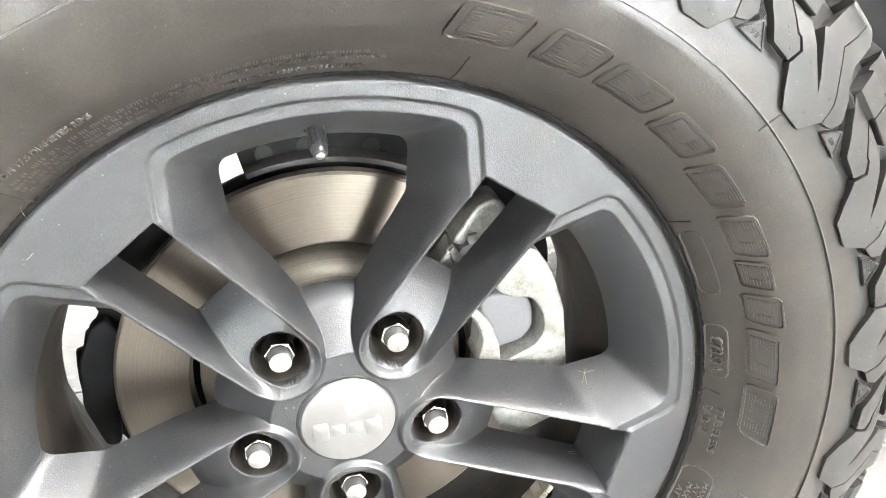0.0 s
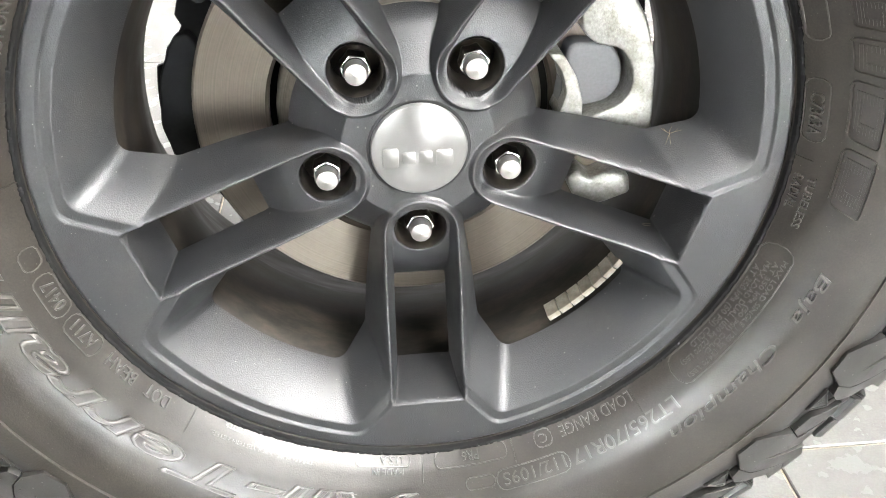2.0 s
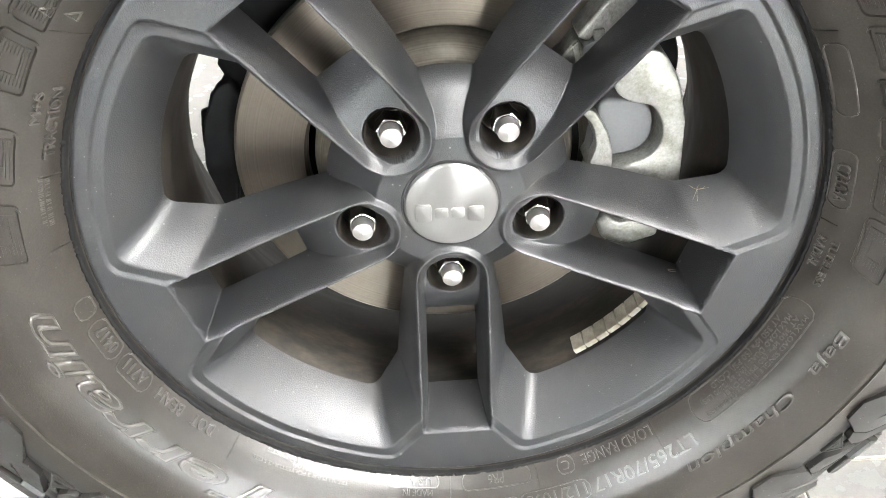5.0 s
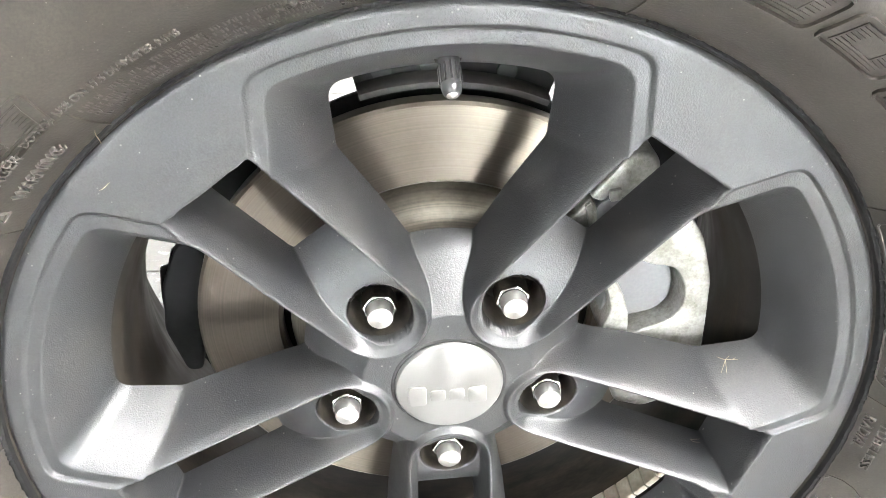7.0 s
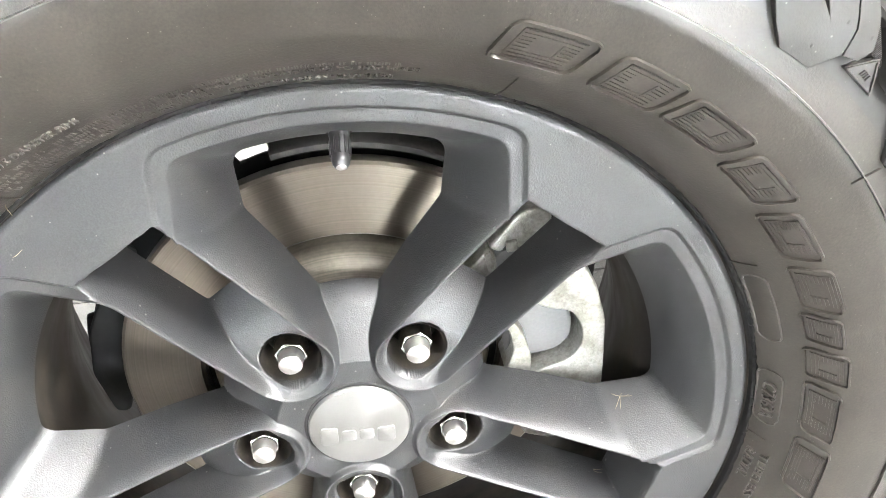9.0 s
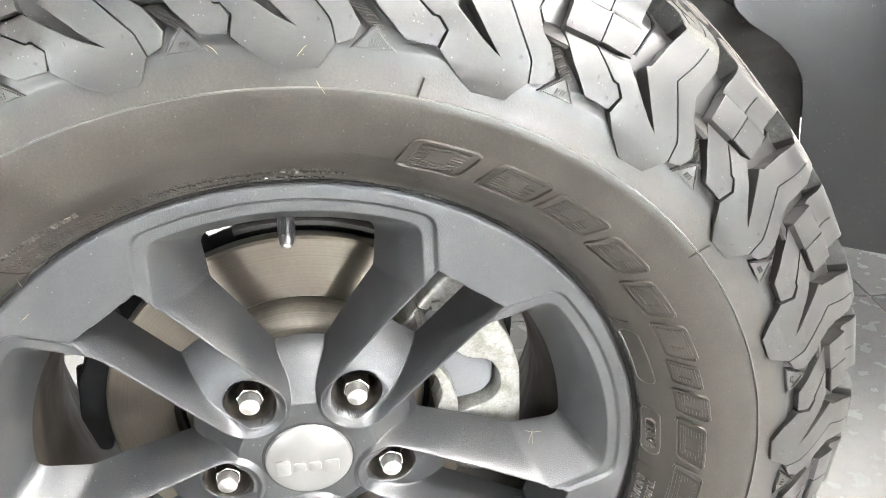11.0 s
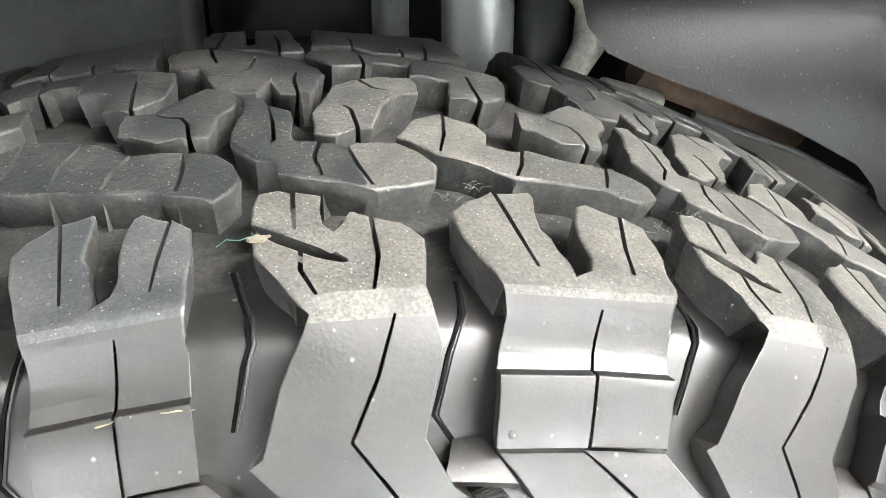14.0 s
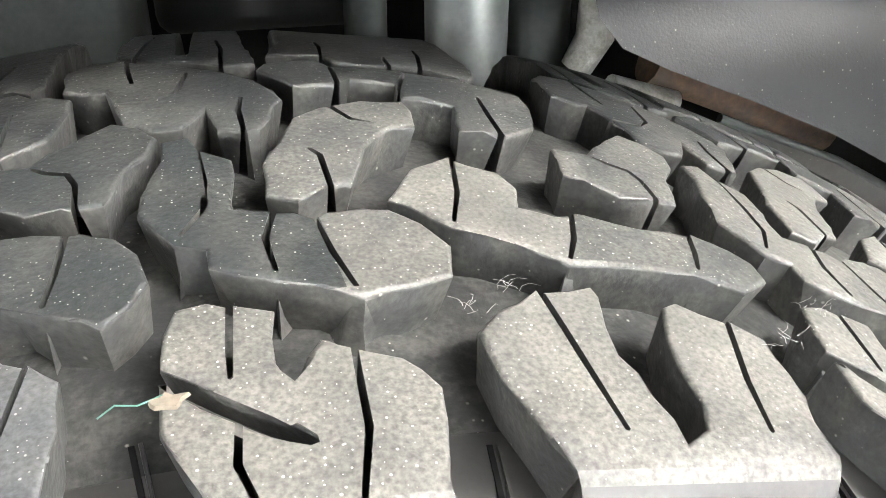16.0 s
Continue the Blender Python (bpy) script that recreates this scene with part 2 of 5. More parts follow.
VALVE_CAP = material("glossy_dark_cap", (0.012, 0.012, 0.0125), 0.30, grain=0.05, grain_size=0.001, coat=0.15)
STRAW = material("dry_grass", (0.24, 0.20, 0.13), 0.8, grain=0.2, grain_size=0.002)


# ---- building helpers ----
def mesh_object(name, bm, mats, parent=None, label="", smooth=None):
    me = bpy.data.meshes.new(name)
    bm.normal_update()
    bm.to_mesh(me)
    bm.free()
    for m in mats if isinstance(mats, (list, tuple)) else [mats]:
        me.materials.append(m)
    if smooth is not None:
        me.polygons.foreach_set("use_smooth", [True] * len(me.polygons))
        if smooth < 180:
            me.set_sharp_from_angle(angle=radians(smooth))
    ob = new(name, me)
    if parent:
        ob.parent = parent
    if label:
        ob["label"] = label
    return ob


def part(name, bm, mats, parent, label="", smooth=None):
    return mesh_object(name, bm, mats, parent, label, smooth)


def flatten_shading(me, limit=50.0):
    """Corner normals that keep large faces flat and let only the narrow rims turn."""
    count = len(me.polygons)
    area = np.empty(count)
    me.polygons.foreach_get("area", area)
    normal = np.empty(count * 3)
    me.polygons.foreach_get("normal", normal)
    normal = normal.reshape(-1, 3)
    corner_v = np.empty(len(me.loops), dtype=int)
    me.loops.foreach_get("vertex_index", corner_v)
    total = np.empty(count, dtype=int)
    me.polygons.foreach_get("loop_total", total)
    corner_f = np.repeat(np.arange(count), total)
    around = collections.defaultdict(list)
    for v, f in zip(corner_v.tolist(), corner_f.tolist()):
        around[v].append(f)
    out = np.empty((len(corner_v), 3))
    edge = math.cos(radians(limit))
    for k, (v, f) in enumerate(zip(corner_v.tolist(), corner_f.tolist())):
        fs = around[v]
        near = normal[fs]
        w = area[fs] * (near @ normal[f] > edge)
        q = w @ near
        out[k] = q / (np.linalg.norm(q) + 1e-12)
    me.polygons.foreach_set("use_smooth", [True] * count)
    me.normals_split_custom_set(out.tolist())


def thing(name, label, category, at=(0, 0, 0), kind="", group=""):
    ob = new(name)
    ob.location = at
    return tagged(ob, label, category, group, kind)


def box(bm, x0, x1, y0, y1, z0, z1, bevel=0.0, seg=2, m=None):
    g = bmesh.ops.create_cube(bm, size=1)
    vs = g["verts"]
    bmesh.ops.scale(bm, vec=(x1 - x0, y1 - y0, z1 - z0), verts=vs)
    bmesh.ops.translate(bm, vec=((x0 + x1) / 2, (y0 + y1) / 2, (z0 + z1) / 2), verts=vs)
    if bevel:
        es = list({e for v in vs for e in v.link_edges})
        r = bmesh.ops.bevel(bm, geom=es, offset=bevel, segments=seg, profile=0.5, affect="EDGES")
        vs = list({v for f in r["faces"] for v in f.verts} | {v for v in vs if v.is_valid})
    if m is not None:
        bmesh.ops.transform(bm, matrix=m, verts=vs)
    return vs


def revolve(profile, steps, a0=0.0, a1=360.0, closed=False):
    """Turns (y, r) in mm round the axle; angle from +x towards +z. Returns a bmesh in metres."""
    bm = bmesh.new()
    full = abs(a1 - a0) >= 360
    rings = []
    for i in range(steps if full else steps + 1):
        a = radians(a0 + (a1 - a0) * i / steps)
        rings.append([bm.verts.new((r * math.cos(a) / 1000, y / 1000, r * math.sin(a) / 1000)) for y, r in profile])
    n = len(profile)
    for i in range(steps):
        p, q = rings[i], rings[(i + 1) % len(rings)]
        for j in range(n if closed else n - 1):
            k = (j + 1) % n
            bm.faces.new((p[j], p[k], q[k], q[j]))
    if closed and not full:
        bm.faces.new(rings[0][::-1])
        bm.faces.new(rings[-1])
    bmesh.ops.recalc_face_normals(bm, faces=bm.faces)
    return bm


def rounded(points, radius, steps=4):
    """A closed outline with its corners rounded."""
    out = []
    n = len(points)
    for i in range(n):
        p, c, q = Vector(points[i - 1]), Vector(points[i]), Vector(points[(i + 1) % n])
        u, v = p - c, q - c
        k = min(radius, u.length * 0.45, v.length * 0.45)
        a, b = c + u.normalized() * k, c + v.normalized() * k
        for j in range(steps + 1):
            t = j / steps
            out.append(tuple(a * (1 - t) ** 2 + c * 2 * t * (1 - t) + b * t ** 2))
    return out


def plate(bm, outline, y0, y1, bevel=0.0, seg=2):
    """Extrudes an outline of (x, z) in mm from y0 (front) to y1, in metres."""
    f = bm.faces.new([bm.verts.new((x / 1000, y0 / 1000, z / 1000)) for x, z in outline])
    r = bmesh.ops.extrude_face_region(bm, geom=[f])
    vs = [v for v in r["geom"] if isinstance(v, bmesh.types.BMVert)]
    bmesh.ops.translate(bm, vec=(0, (y1 - y0) / 1000, 0), verts=vs)
    if bevel:
        front = [e for e in f.edges]
        bmesh.ops.bevel(bm, geom=front, offset=bevel / 1000, segments=seg, profile=0.5, affect="EDGES", clamp_overlap=True)
    bmesh.ops.recalc_face_normals(bm, faces=bm.faces)


def tube(bm, path, radius, sides=12):
    """A round rod along points in metres."""
    rings = []
    for i, p in enumerate(path):
        p = Vector(p)
        d = (Vector(path[min(i + 1, len(path) - 1)]) - Vector(path[max(i - 1, 0)])).normalized()
        u = d.orthogonal().normalized()
        v = d.cross(u)
        if rings:
            u = (pu - d * pu.dot(d)).normalized()
            v = d.cross(u)
        pu = u
        r = radius[i] if isinstance(radius, (list, tuple)) else radius
        rings.append([bm.verts.new(p + (u * math.cos(2 * math.pi * k / sides) + v * math.sin(2 * math.pi * k / sides)) * r) for k in range(sides)])
    for a, b in zip(rings, rings[1:]):
        for k in range(sides):
            bm.faces.new((a[k], a[(k + 1) % sides], b[(k + 1) % sides], b[k]))
    bm.faces.new(rings[0][::-1])
    bm.faces.new(rings[-1])


# ---- the room ----
def build_room():
    floor = new("floor")
    tagged(floor, "light grey matt ceramic floor tiles with narrow sandy joints", "floor", kind="structure")
    bm = bmesh.new()
    box(bm, -5, 5, -5, 6, -0.10, -0.003)
    part("joint_bed", bm, GROUT, floor)
    size, gap = 0.61, 0.003
    bm = bmesh.new()
    box(bm, gap / 2, size - gap / 2, gap / 2, size - gap / 2, -0.012, 0, bevel=0.0012, seg=1)
    first = None
    turn = Matrix.Rotation(radians(-1.2), 4, "Z")
    for i in range(-7, 7):
        for j in range(-7, 9):
            at = turn @ Vector((0.347 + i * size, 0.082 + j * size, 0))
            if not first:
                first = part("tile", bm, TILE, floor)
                ob = first
            else:
                ob = new("tile", first.data)
                ob.parent = floor
            ob.matrix_basis = Matrix.Translation(at) @ turn
    # unseen walls; north and east kept lighter to bounce more light
    for name, dims in (("wall_south_west", (-4, -2.7, -4.2, -4, 0, 3.4)), ("wall_south", (-1.4, 0.7, -4.2, -4, 0, 3.4)), ("wall_south_lintel", (-2.7, -1.4, -4.2, -4, 2.7, 3.4)), ("wall_south_east", (2.82, 4, -4.2, -4, 0, 3.4)), ("wall_south_top", (0.7, 2.82, -4.2, -4, 2.7, 3.4)), ("wall_north", (-4, 4, 5, 5.2, 0, 3.4)),
                       ("wall_west", (-4.2, -4, -4.2, 5.2, 0, 3.4)), ("wall_east", (4, 4.2, -4.2, 5.2, 0, 3.4)),
                       ("ceiling", (-4.2, 4.2, -4.2, 5.2, 3.4, 3.6))):
        bm = bmesh.new()
        box(bm, *dims)
        tagged(mesh_object(name, bm, BOUNCE_WALL if name in ("wall_north", "wall_east") else WALL), "plain painted " + name.split("_")[0], name.split("_")[0], kind="structure")
    # tall unseen shop windows added in the south wall, placed by their highlights
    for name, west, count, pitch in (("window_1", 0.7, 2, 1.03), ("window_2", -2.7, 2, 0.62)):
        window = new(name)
        tagged(window, "tall unseen shop window added for light, with thin dark frame and clear panes", "window", kind="structure")
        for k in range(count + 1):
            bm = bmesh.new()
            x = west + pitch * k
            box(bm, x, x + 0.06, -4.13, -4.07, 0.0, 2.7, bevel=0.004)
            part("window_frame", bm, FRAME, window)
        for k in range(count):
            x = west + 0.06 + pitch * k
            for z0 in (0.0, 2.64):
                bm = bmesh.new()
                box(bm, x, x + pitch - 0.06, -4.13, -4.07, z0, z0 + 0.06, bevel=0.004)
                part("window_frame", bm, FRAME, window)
            # solid panels added to trim the window light: above low panes, below the others
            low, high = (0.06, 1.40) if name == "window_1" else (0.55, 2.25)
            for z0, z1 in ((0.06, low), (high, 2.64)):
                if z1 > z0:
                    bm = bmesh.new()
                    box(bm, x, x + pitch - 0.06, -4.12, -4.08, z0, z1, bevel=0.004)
                    part("light_trim_panel", bm, FRAME, window)
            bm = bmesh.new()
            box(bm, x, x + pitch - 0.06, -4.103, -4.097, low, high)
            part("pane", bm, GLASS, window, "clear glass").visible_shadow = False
    # glowing sheet added outside as the light of these windows
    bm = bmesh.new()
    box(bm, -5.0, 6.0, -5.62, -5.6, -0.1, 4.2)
    tagged(mesh_object("backdrop", bm, glow("added_daylight", (0.97, 0.985, 1.0), 33.0)), "pale glowing sheet added as daylight outside the unseen windows", "backdrop", kind="structure")
    lamp = glow("lamp_panel", (1.0, 0.985, 0.96), 92.0)
    frame_mat = WALL
    base = None
    for x, y, size in ((1.6, -1.7, 1), (3.22, -3.76, 0.82), (3.1, -1.4, 1.2), (-1.5, 2.2, 1), (1.5, 2.2, 1), (-1.6, -1.0, 0.35)):
        if base is None:
            base = thing("ceiling_light", "flat white ceiling light panel in a thin frame", "lamp", (x, y, 3.36), group="ceiling lights")
            bm = bmesh.new()
            box(bm, -0.93, 0.93, -0.33, 0.33, 0.0, 0.038, bevel=0.004)
            part("lamp_frame", bm, frame_mat, base)
            bm = bmesh.new()
            box(bm, -0.9, 0.9, -0.3, 0.3, -0.006, -0.001)
            part("diffuser", bm, lamp, base, "glowing white diffuser")
        else:
            copy_thing(base, pose(x, y, 3.36) @ Matrix.Diagonal((size, size, 1, 1)))


build_room()


# ---- the tyre ----
# outer profile (y, r) in mm from front bead to back bead
FRONT = [(-36, 238.0), (-46, 244.5), (-59, 257), (-69, 270), (-74, 283), (-77.5, 300), (-79.5, 315), (-80.5, 330), (-78.5, 343), (-73, 357), (-66, 371),
         (-58, 384), (-50, 392)]
CROWN = [(-33, 395), (-18, 398), (10, 402.5), (40, 406.5), (70, 409), (100, 409.5), (125, 408), (143, 405.5), (158, 402)]
BACK = [(167, 395), (176, 384), (184, 371), (190, 350), (192, 330), (188, 300), (183, 283), (172, 264), (158, 250), (142, 240)]
OUTER = np.array(FRONT + CROWN + BACK, float)
RUN = np.concatenate([[0], np.cumsum(np.hypot(*np.diff(OUTER, axis=0).T))])
RUN -= RUN[len(FRONT) - 1]
FINE_S = np.arange(RUN[0], RUN[-1], 1.0)


def smooth_curve(v, width=7):
    pad = np.pad(v, width, mode="reflect", reflect_type="odd")
    return np.convolve(pad, np.ones(2 * width + 1) / (2 * width + 1), "valid")


FINE_Y = smooth_curve(np.interp(FINE_S, RUN, OUTER[:, 0]), 4)
FINE_R = smooth_curve(np.interp(FINE_S, RUN, OUTER[:, 1]), 4)
TY, TR = np.gradient(FINE_Y), np.gradient(FINE_R)
TL = np.hypot(TY, TR)
NORM_Y, NORM_R = -TR / TL, TY / TL
WIDE = 200.0  # run across the tread


def thickness(s):
    """Height of the blocks over the groove floor, mm."""
    s = max(min(s, WIDE - s), -200)
    return float(np.interp(s, [-98, -86, -70, -55, -35, -10, 8, 35], [0.0, 2.6, 4.8, 8.5, 11.0, 12.0, 12.5, 11.5]))


def on_tyre(x, s, h):
    """x mm round the tread, s mm across it, h mm over the outer profile -> metres, about angle 90."""
    y = np.interp(s, FINE_S, FINE_Y) + h * np.interp(s, FINE_S, NORM_Y)
    r = np.interp(s, FINE_S, FINE_R) + h * np.interp(s, FINE_S, NORM_R)
    a = math.pi / 2 - x / 400
    return Vector((r * math.cos(a), y, r * math.sin(a))) / 1000


def slit(poly, line, width=1.2):
    """Cuts a narrow sipe into an outline, from the edge nearest to the line's start."""
    poly = [Vector(p) for p in poly]
    line = [Vector(p) for p in line]
    best = None
    for i in range(len(poly)):
        a, b = poly[i], poly[(i + 1) % len(poly)]
        t = max(0.02, min(0.98, (line[0] - a).dot(b - a) / max((b - a).length_squared, 1e-9)))
        c = a + (b - a) * t
        d = (c - line[0]).length
        if best is None or d < best[0]:
            best = (d, i, c, (b - a).normalized())
    _, i, c, e = best
    pts = [c] + line[1:]
    left, right = [], []
    for k, p in enumerate(pts[:-1]):
        d = (pts[min(k + 1, len(pts) - 1)] - pts[max(k - 1, 0)]).normalized()
        nrm = Vector((-d.y, d.x)) * width / 2
        if nrm.dot(e) > 0:
            nrm = -nrm
        if k == 0:
            nrm = -e * width / 2
        left.append(p + nrm)
        right.append(p - nrm)
    d = (pts[-1] - pts[-2]).normalized()
    side = (left[-1] - right[-1]).normalized() * width * 0.36
    return poly[:i + 1] + left + [pts[-1] + side - d * width * 0.3, pts[-1], pts[-1] - side - d * width * 0.3] + right[::-1] + poly[i + 1:]


def worn(poly, seed, amp=0.55, step=4.5):
    """Breaks straight edges into short, slightly uneven runs."""
    rng = random.Random(seed)
    out = []
    for i in range(len(poly)):
        a, b = Vector(poly[i]), Vector(poly[(i + 1) % len(poly)])
        n = max(1, int((b - a).length / step))
        for k in range(n):
            p = a + (b - a) * k / n
            w = amp if p.y > 1 else 0.10
            out.append(p + Vector((rng.uniform(-w, w), rng.uniform(-w, w))))
    return out


SIPE = [Vector(q) for q in ((-19, -37.9), (2, -51.5), (5.6, -51.5), (11.6, -57.3), (8.4, -66.5))]


def off_sipe(q):
    """Distance from the keen cut between the square and the pointed shoulder block."""
    q = Vector((q.x, q.y))
    best = 99.0
    for a, b in zip(SIPE, SIPE[1:]):
        t = max(0.0, min(1.0, (q - a).dot(b - a) / (b - a).length_squared))
        best = min(best, (q - a - (b - a) * t).length)
    return best


def block_mesh(polys, step=None, bevel=1.25, lines=(), pips=(), size=1.0, split=1e9):
    """One tread block out of outlines of (x, s) in mm, wrapped on the tyre about angle 90."""
    bm = bmesh.new()
    for poly in polys:
        b2 = bmesh.new()
        f = b2.faces.new([b2.verts.new((p[0], p[1], 0)) for p in poly])
        if f.normal.z == 0:
            f.normal_update()
        if f.normal.z < 0:
            f.normal_flip()
        r = bmesh.ops.extrude_face_region(b2, geom=[f])
        top = [g for g in r["geom"] if isinstance(g, bmesh.types.BMFace)][0]
        bottom = [v for v in b2.verts if v not in set(top.verts)]
        # walls lean outwards towards the groove, but not inside the narrow slits
        ring = [l.vert.co.copy() for l in f.loops]
        n = len(ring)
        for k, loop in enumerate(f.loops):
            a, c, e = ring[k - 1], ring[k], ring[(k + 1) % n]
            d = ((c - a).normalized() + (e - c).normalized())
            out = Vector((d.y, -d.x, 0))
            if c.y < -38 or out.length < 0.8:
                continue
            flat = out.normalized()
            # the fronts of the second row slope gently into the shoulder grooves
            q = c + flat * ((2.2 + (3.0 * max(0.0, -flat.y) if 34 < c.y < 62 else 0.0)) if c.y > 6 else 3.4)
            near = min((q - (ring[m] + (ring[(m + 1) % n] - ring[m]) * w)).length for m in range(n) if m not in (k, (k - 1) % n) for w in (0, 0.25, 0.5, 0.75, 1))
            if near > 1.6:
                loop.vert.co = q
        for v in bottom:
            v.co.z = -14
        if bevel:
            # rounded rims, but for the narrow slits
            ring = [l.vert.co.copy() for l in top.loops]
            n = len(ring)
            rims = []
            for k, loop in enumerate(top.loops):
                mid = (ring[k] + ring[(k + 1) % n]) / 2
                near = min((mid - (ring[m] + (ring[(m + 1) % n] - ring[m]) * w)).length for m in range(n) if m not in (k, (k - 1) % n, (k + 1) % n) for w in (0, 0.25, 0.5, 0.75, 1))
                if near > 2.1 and loop.edge.calc_length() > 1.6 and off_sipe(mid) > 1.3:
                    rims.append(loop.edge)
            high = [e for e in rims if (e.verts[0].co.y + e.verts[1].co.y) / 2 > -2]
            flank = [e for e in rims if e not in set(high)]
            bmesh.ops.bevel(b2, geom=high, offset=bevel, segments=3, profile=0.5, affect="EDGES", clamp_overlap=False)
            bmesh.ops.bevel(b2, geom=[e for e in flank if e.is_valid], offset=bevel * 0.45, segments=2, profile=0.55, affect="EDGES", clamp_overlap=False)
        ss = [v.co.y for v in b2.verts]
        cuts = [k for k in list(range(-98, 220, 7)) + list(lines) if min(ss) < k < max(ss)]
        for k in cuts:
            bmesh.ops.bisect_plane(b2, geom=b2.verts[:] + b2.edges[:] + b2.faces[:], plane_co=(0, k, 0), plane_no=(0, 1, 0))
        bmesh.ops.triangulate(b2, faces=[f for f in b2.faces if len(f.verts) > 4])
        me = bpy.data.meshes.new("tmp")
        b2.to_mesh(me)
        b2.free()
        bm.from_mesh(me)
        bpy.data.meshes.remove(me)
    for px, ps in pips:
        ring = [bm.verts.new((px + 1.1 * math.cos(k * math.pi / 4), ps + 1.1 * math.sin(k * math.pi / 4), -0.02)) for k in range(8)]
        peak = bm.verts.new((px, ps, 0.35))
        for k in range(8):
            bm.faces.new((ring[k], ring[(k + 1) % 8], peak))
    bm.faces.ensure_lookup_table()
    for f in bm.faces:
        zs = [v.co.z for v in f.verts]
        s = sum(v.co.y for v in f.verts) / len(f.verts)
        x = sum(v.co.x for v in f.verts) / len(f.verts)
        f.material_index = (3 if x > split else 1) if min(zs) > -0.75 and (-7 if step is step_foot else -1) < s < WIDE + 1 else 2 if s > 1 and min(zs) < -0.7 else 0
    for v in bm.verts:
        x, s, z = v.co
        x = (x + 42) * size
        th = thickness(s)
        h = z if z > -2.2 else -th - 1.0
        h = max(h, -th - 1.0)
        if step:
            h += step(s, v.co.x) if z > -2.2 else 0
        v.co = on_tyre(x, s, h)
    bmesh.ops.recalc_face_normals(bm, faces=bm.faces)
    return bm


def strip(bm, line, width, low, high, size=1.0, floor=False):
    """A rib along a line of (x, s) in mm, from low to high over the outer profile or over the groove floor."""
    line = [Vector(((p[0] + 42) * size, p[1])) for p in line]
    fine = []
    for a, b in zip(line, line[1:]):
        n = max(1, int((b - a).length / 6))
        fine += [a + (b - a) * k / n for k in range(n)]
    fine.append(line[-1])
    rows = []
    for k, p in enumerate(fine):
        d = (fine[min(k + 1, len(fine) - 1)] - fine[max(k - 1, 0)]).normalized()
        nrm = Vector((-d.y, d.x)) * width / 2
        base = -thickness(p.y) if floor else 0.0
        rows.append([bm.verts.new(on_tyre(*(p + nrm * q), base + h)) for q, h in ((1.3, low), (0.8, high), (-0.8, high), (-1.3, low))])
    for a, b in zip(rows, rows[1:]):
        for k in range(3):
            bm.faces.new((a[k], a[k + 1], b[k + 1], b[k]))
    bm.faces.new(rows[0])
    bm.faces.new(rows[-1][::-1])


def step_band(s, x):
    """The stepped flank of the square shoulder block: a hollow band, a flat land, then a lower face."""
    return float(np.interp(s, [-75, -50, -39, -37, -20.5, -19.5, -16, -12, -8, -4, -1.5, 1], [-0.8, -2.2, -3.4, 0, 0, -3.4, -4.6, -4.6, -3.6, -1.8, -0.7, 0]))


def step_foot(s, x):
    """The strip of the pointed block beside the square one starts as low as that one's lower face."""
    return -3.2 * float(np.interp(x, [4, 18], [1, 0])) * float(np.interp(s, [-64, -39], [0.1, 1])) if s < -37 else 0.0


# pitches of uneven length: where each begins and how long it is, degrees
PITCHES = [(82.8, 17.0), (99.8, 17.0), (113.4, 15.4), (65.8, 16.2), (49.6, 15.0)] + [(113.4 + 16.54 * i, 16.54) for i in range(1, 18)]
SQUARE = [(-38, -6), (-41, -20), (-42, -37), (-28, -52), (-11.5, -65.5), (7.5, -66), (11.1, -57.4), (5.3, -51.8), (1.8, -51.8), (-19, -37.4), (6.2, -37.4), (6.5, -19), (7.5, -5),
          (7.5, 2.1), (9.8, 15.0), (9.9, 29.3), (2.8, 33.1), (-5.4, 37.8), (-9.0, 36.1), (-12.7, 27.8), (-13.0, 21.3), (-12.1, 13.3), (-14.7, 7.5), (-18.3, 5.7), (-18.8, 9.0), (-21.0, 19.3), (-22.6, 24.0), (-21.9, 29.8), (-20.4, 38.3), (-21.2, 41.1), (-32.7, 39.2), (-41.8, 34.4), (-46.6, 29.7), (-46.6, 25.5), (-42.9, 12.9), (-39.0, 1.2)]
SQUARE = worn(SQUARE, 11)
SQUARE = slit(SQUARE, [(-32.2, 38.7), (-30.1, 22.8), (-28.1, 7.3)], 1.3)
SQUARE = slit(SQUARE, [(2.8, 32.5), (-0.7, 18.1), (-2.4, 6.6)], 1.3)
SQUARE = slit(SQUARE, [(-16.8, -37.4), (-15.6, -20), (-13, -4)], 1.0)
POINTED = [(34.5, -5), (26.5, -20), (21, -34.5), (17.5, -36.4), (25.5, -45), (34.5, -54), (45.5, -63), (36, -58.8), (27, -53.5), (15.5, -45.5), (7.0, -38.4), (-16.5, -38.4), (3, -51), (6.2, -51), (12.4, -57.2),
           (9.4, -67), (22, -77), (36, -84.5), (59, -83.5), (67.5, -71.5), (79, -68), (82, -61), (73, -49), (67, -45), (60, -34), (65, -14), (63, -4),
           (61.9, -0.6), (63.8, 10.8), (64.7, 18.3), (62.8, 22.5), (59.8, 25.0), (53.8, 26.6), (51.0, 27.4), (48.8, 29.6), (47.5, 30.4), (45.3, 26.9), (42.9, 22.0), (41.4, 22.7), (40.5, 26.2), (41.2, 38.3), (35.8, 39.5), (30.8, 41.7), (25.6, 41.4), (23.6, 35.0), (22.7, 29.7), (22.6, 24.5), (23.5, 15.6), (28.2, 5.1), (31.9, -2.1)]
POINTED = worn(POINTED, 12)
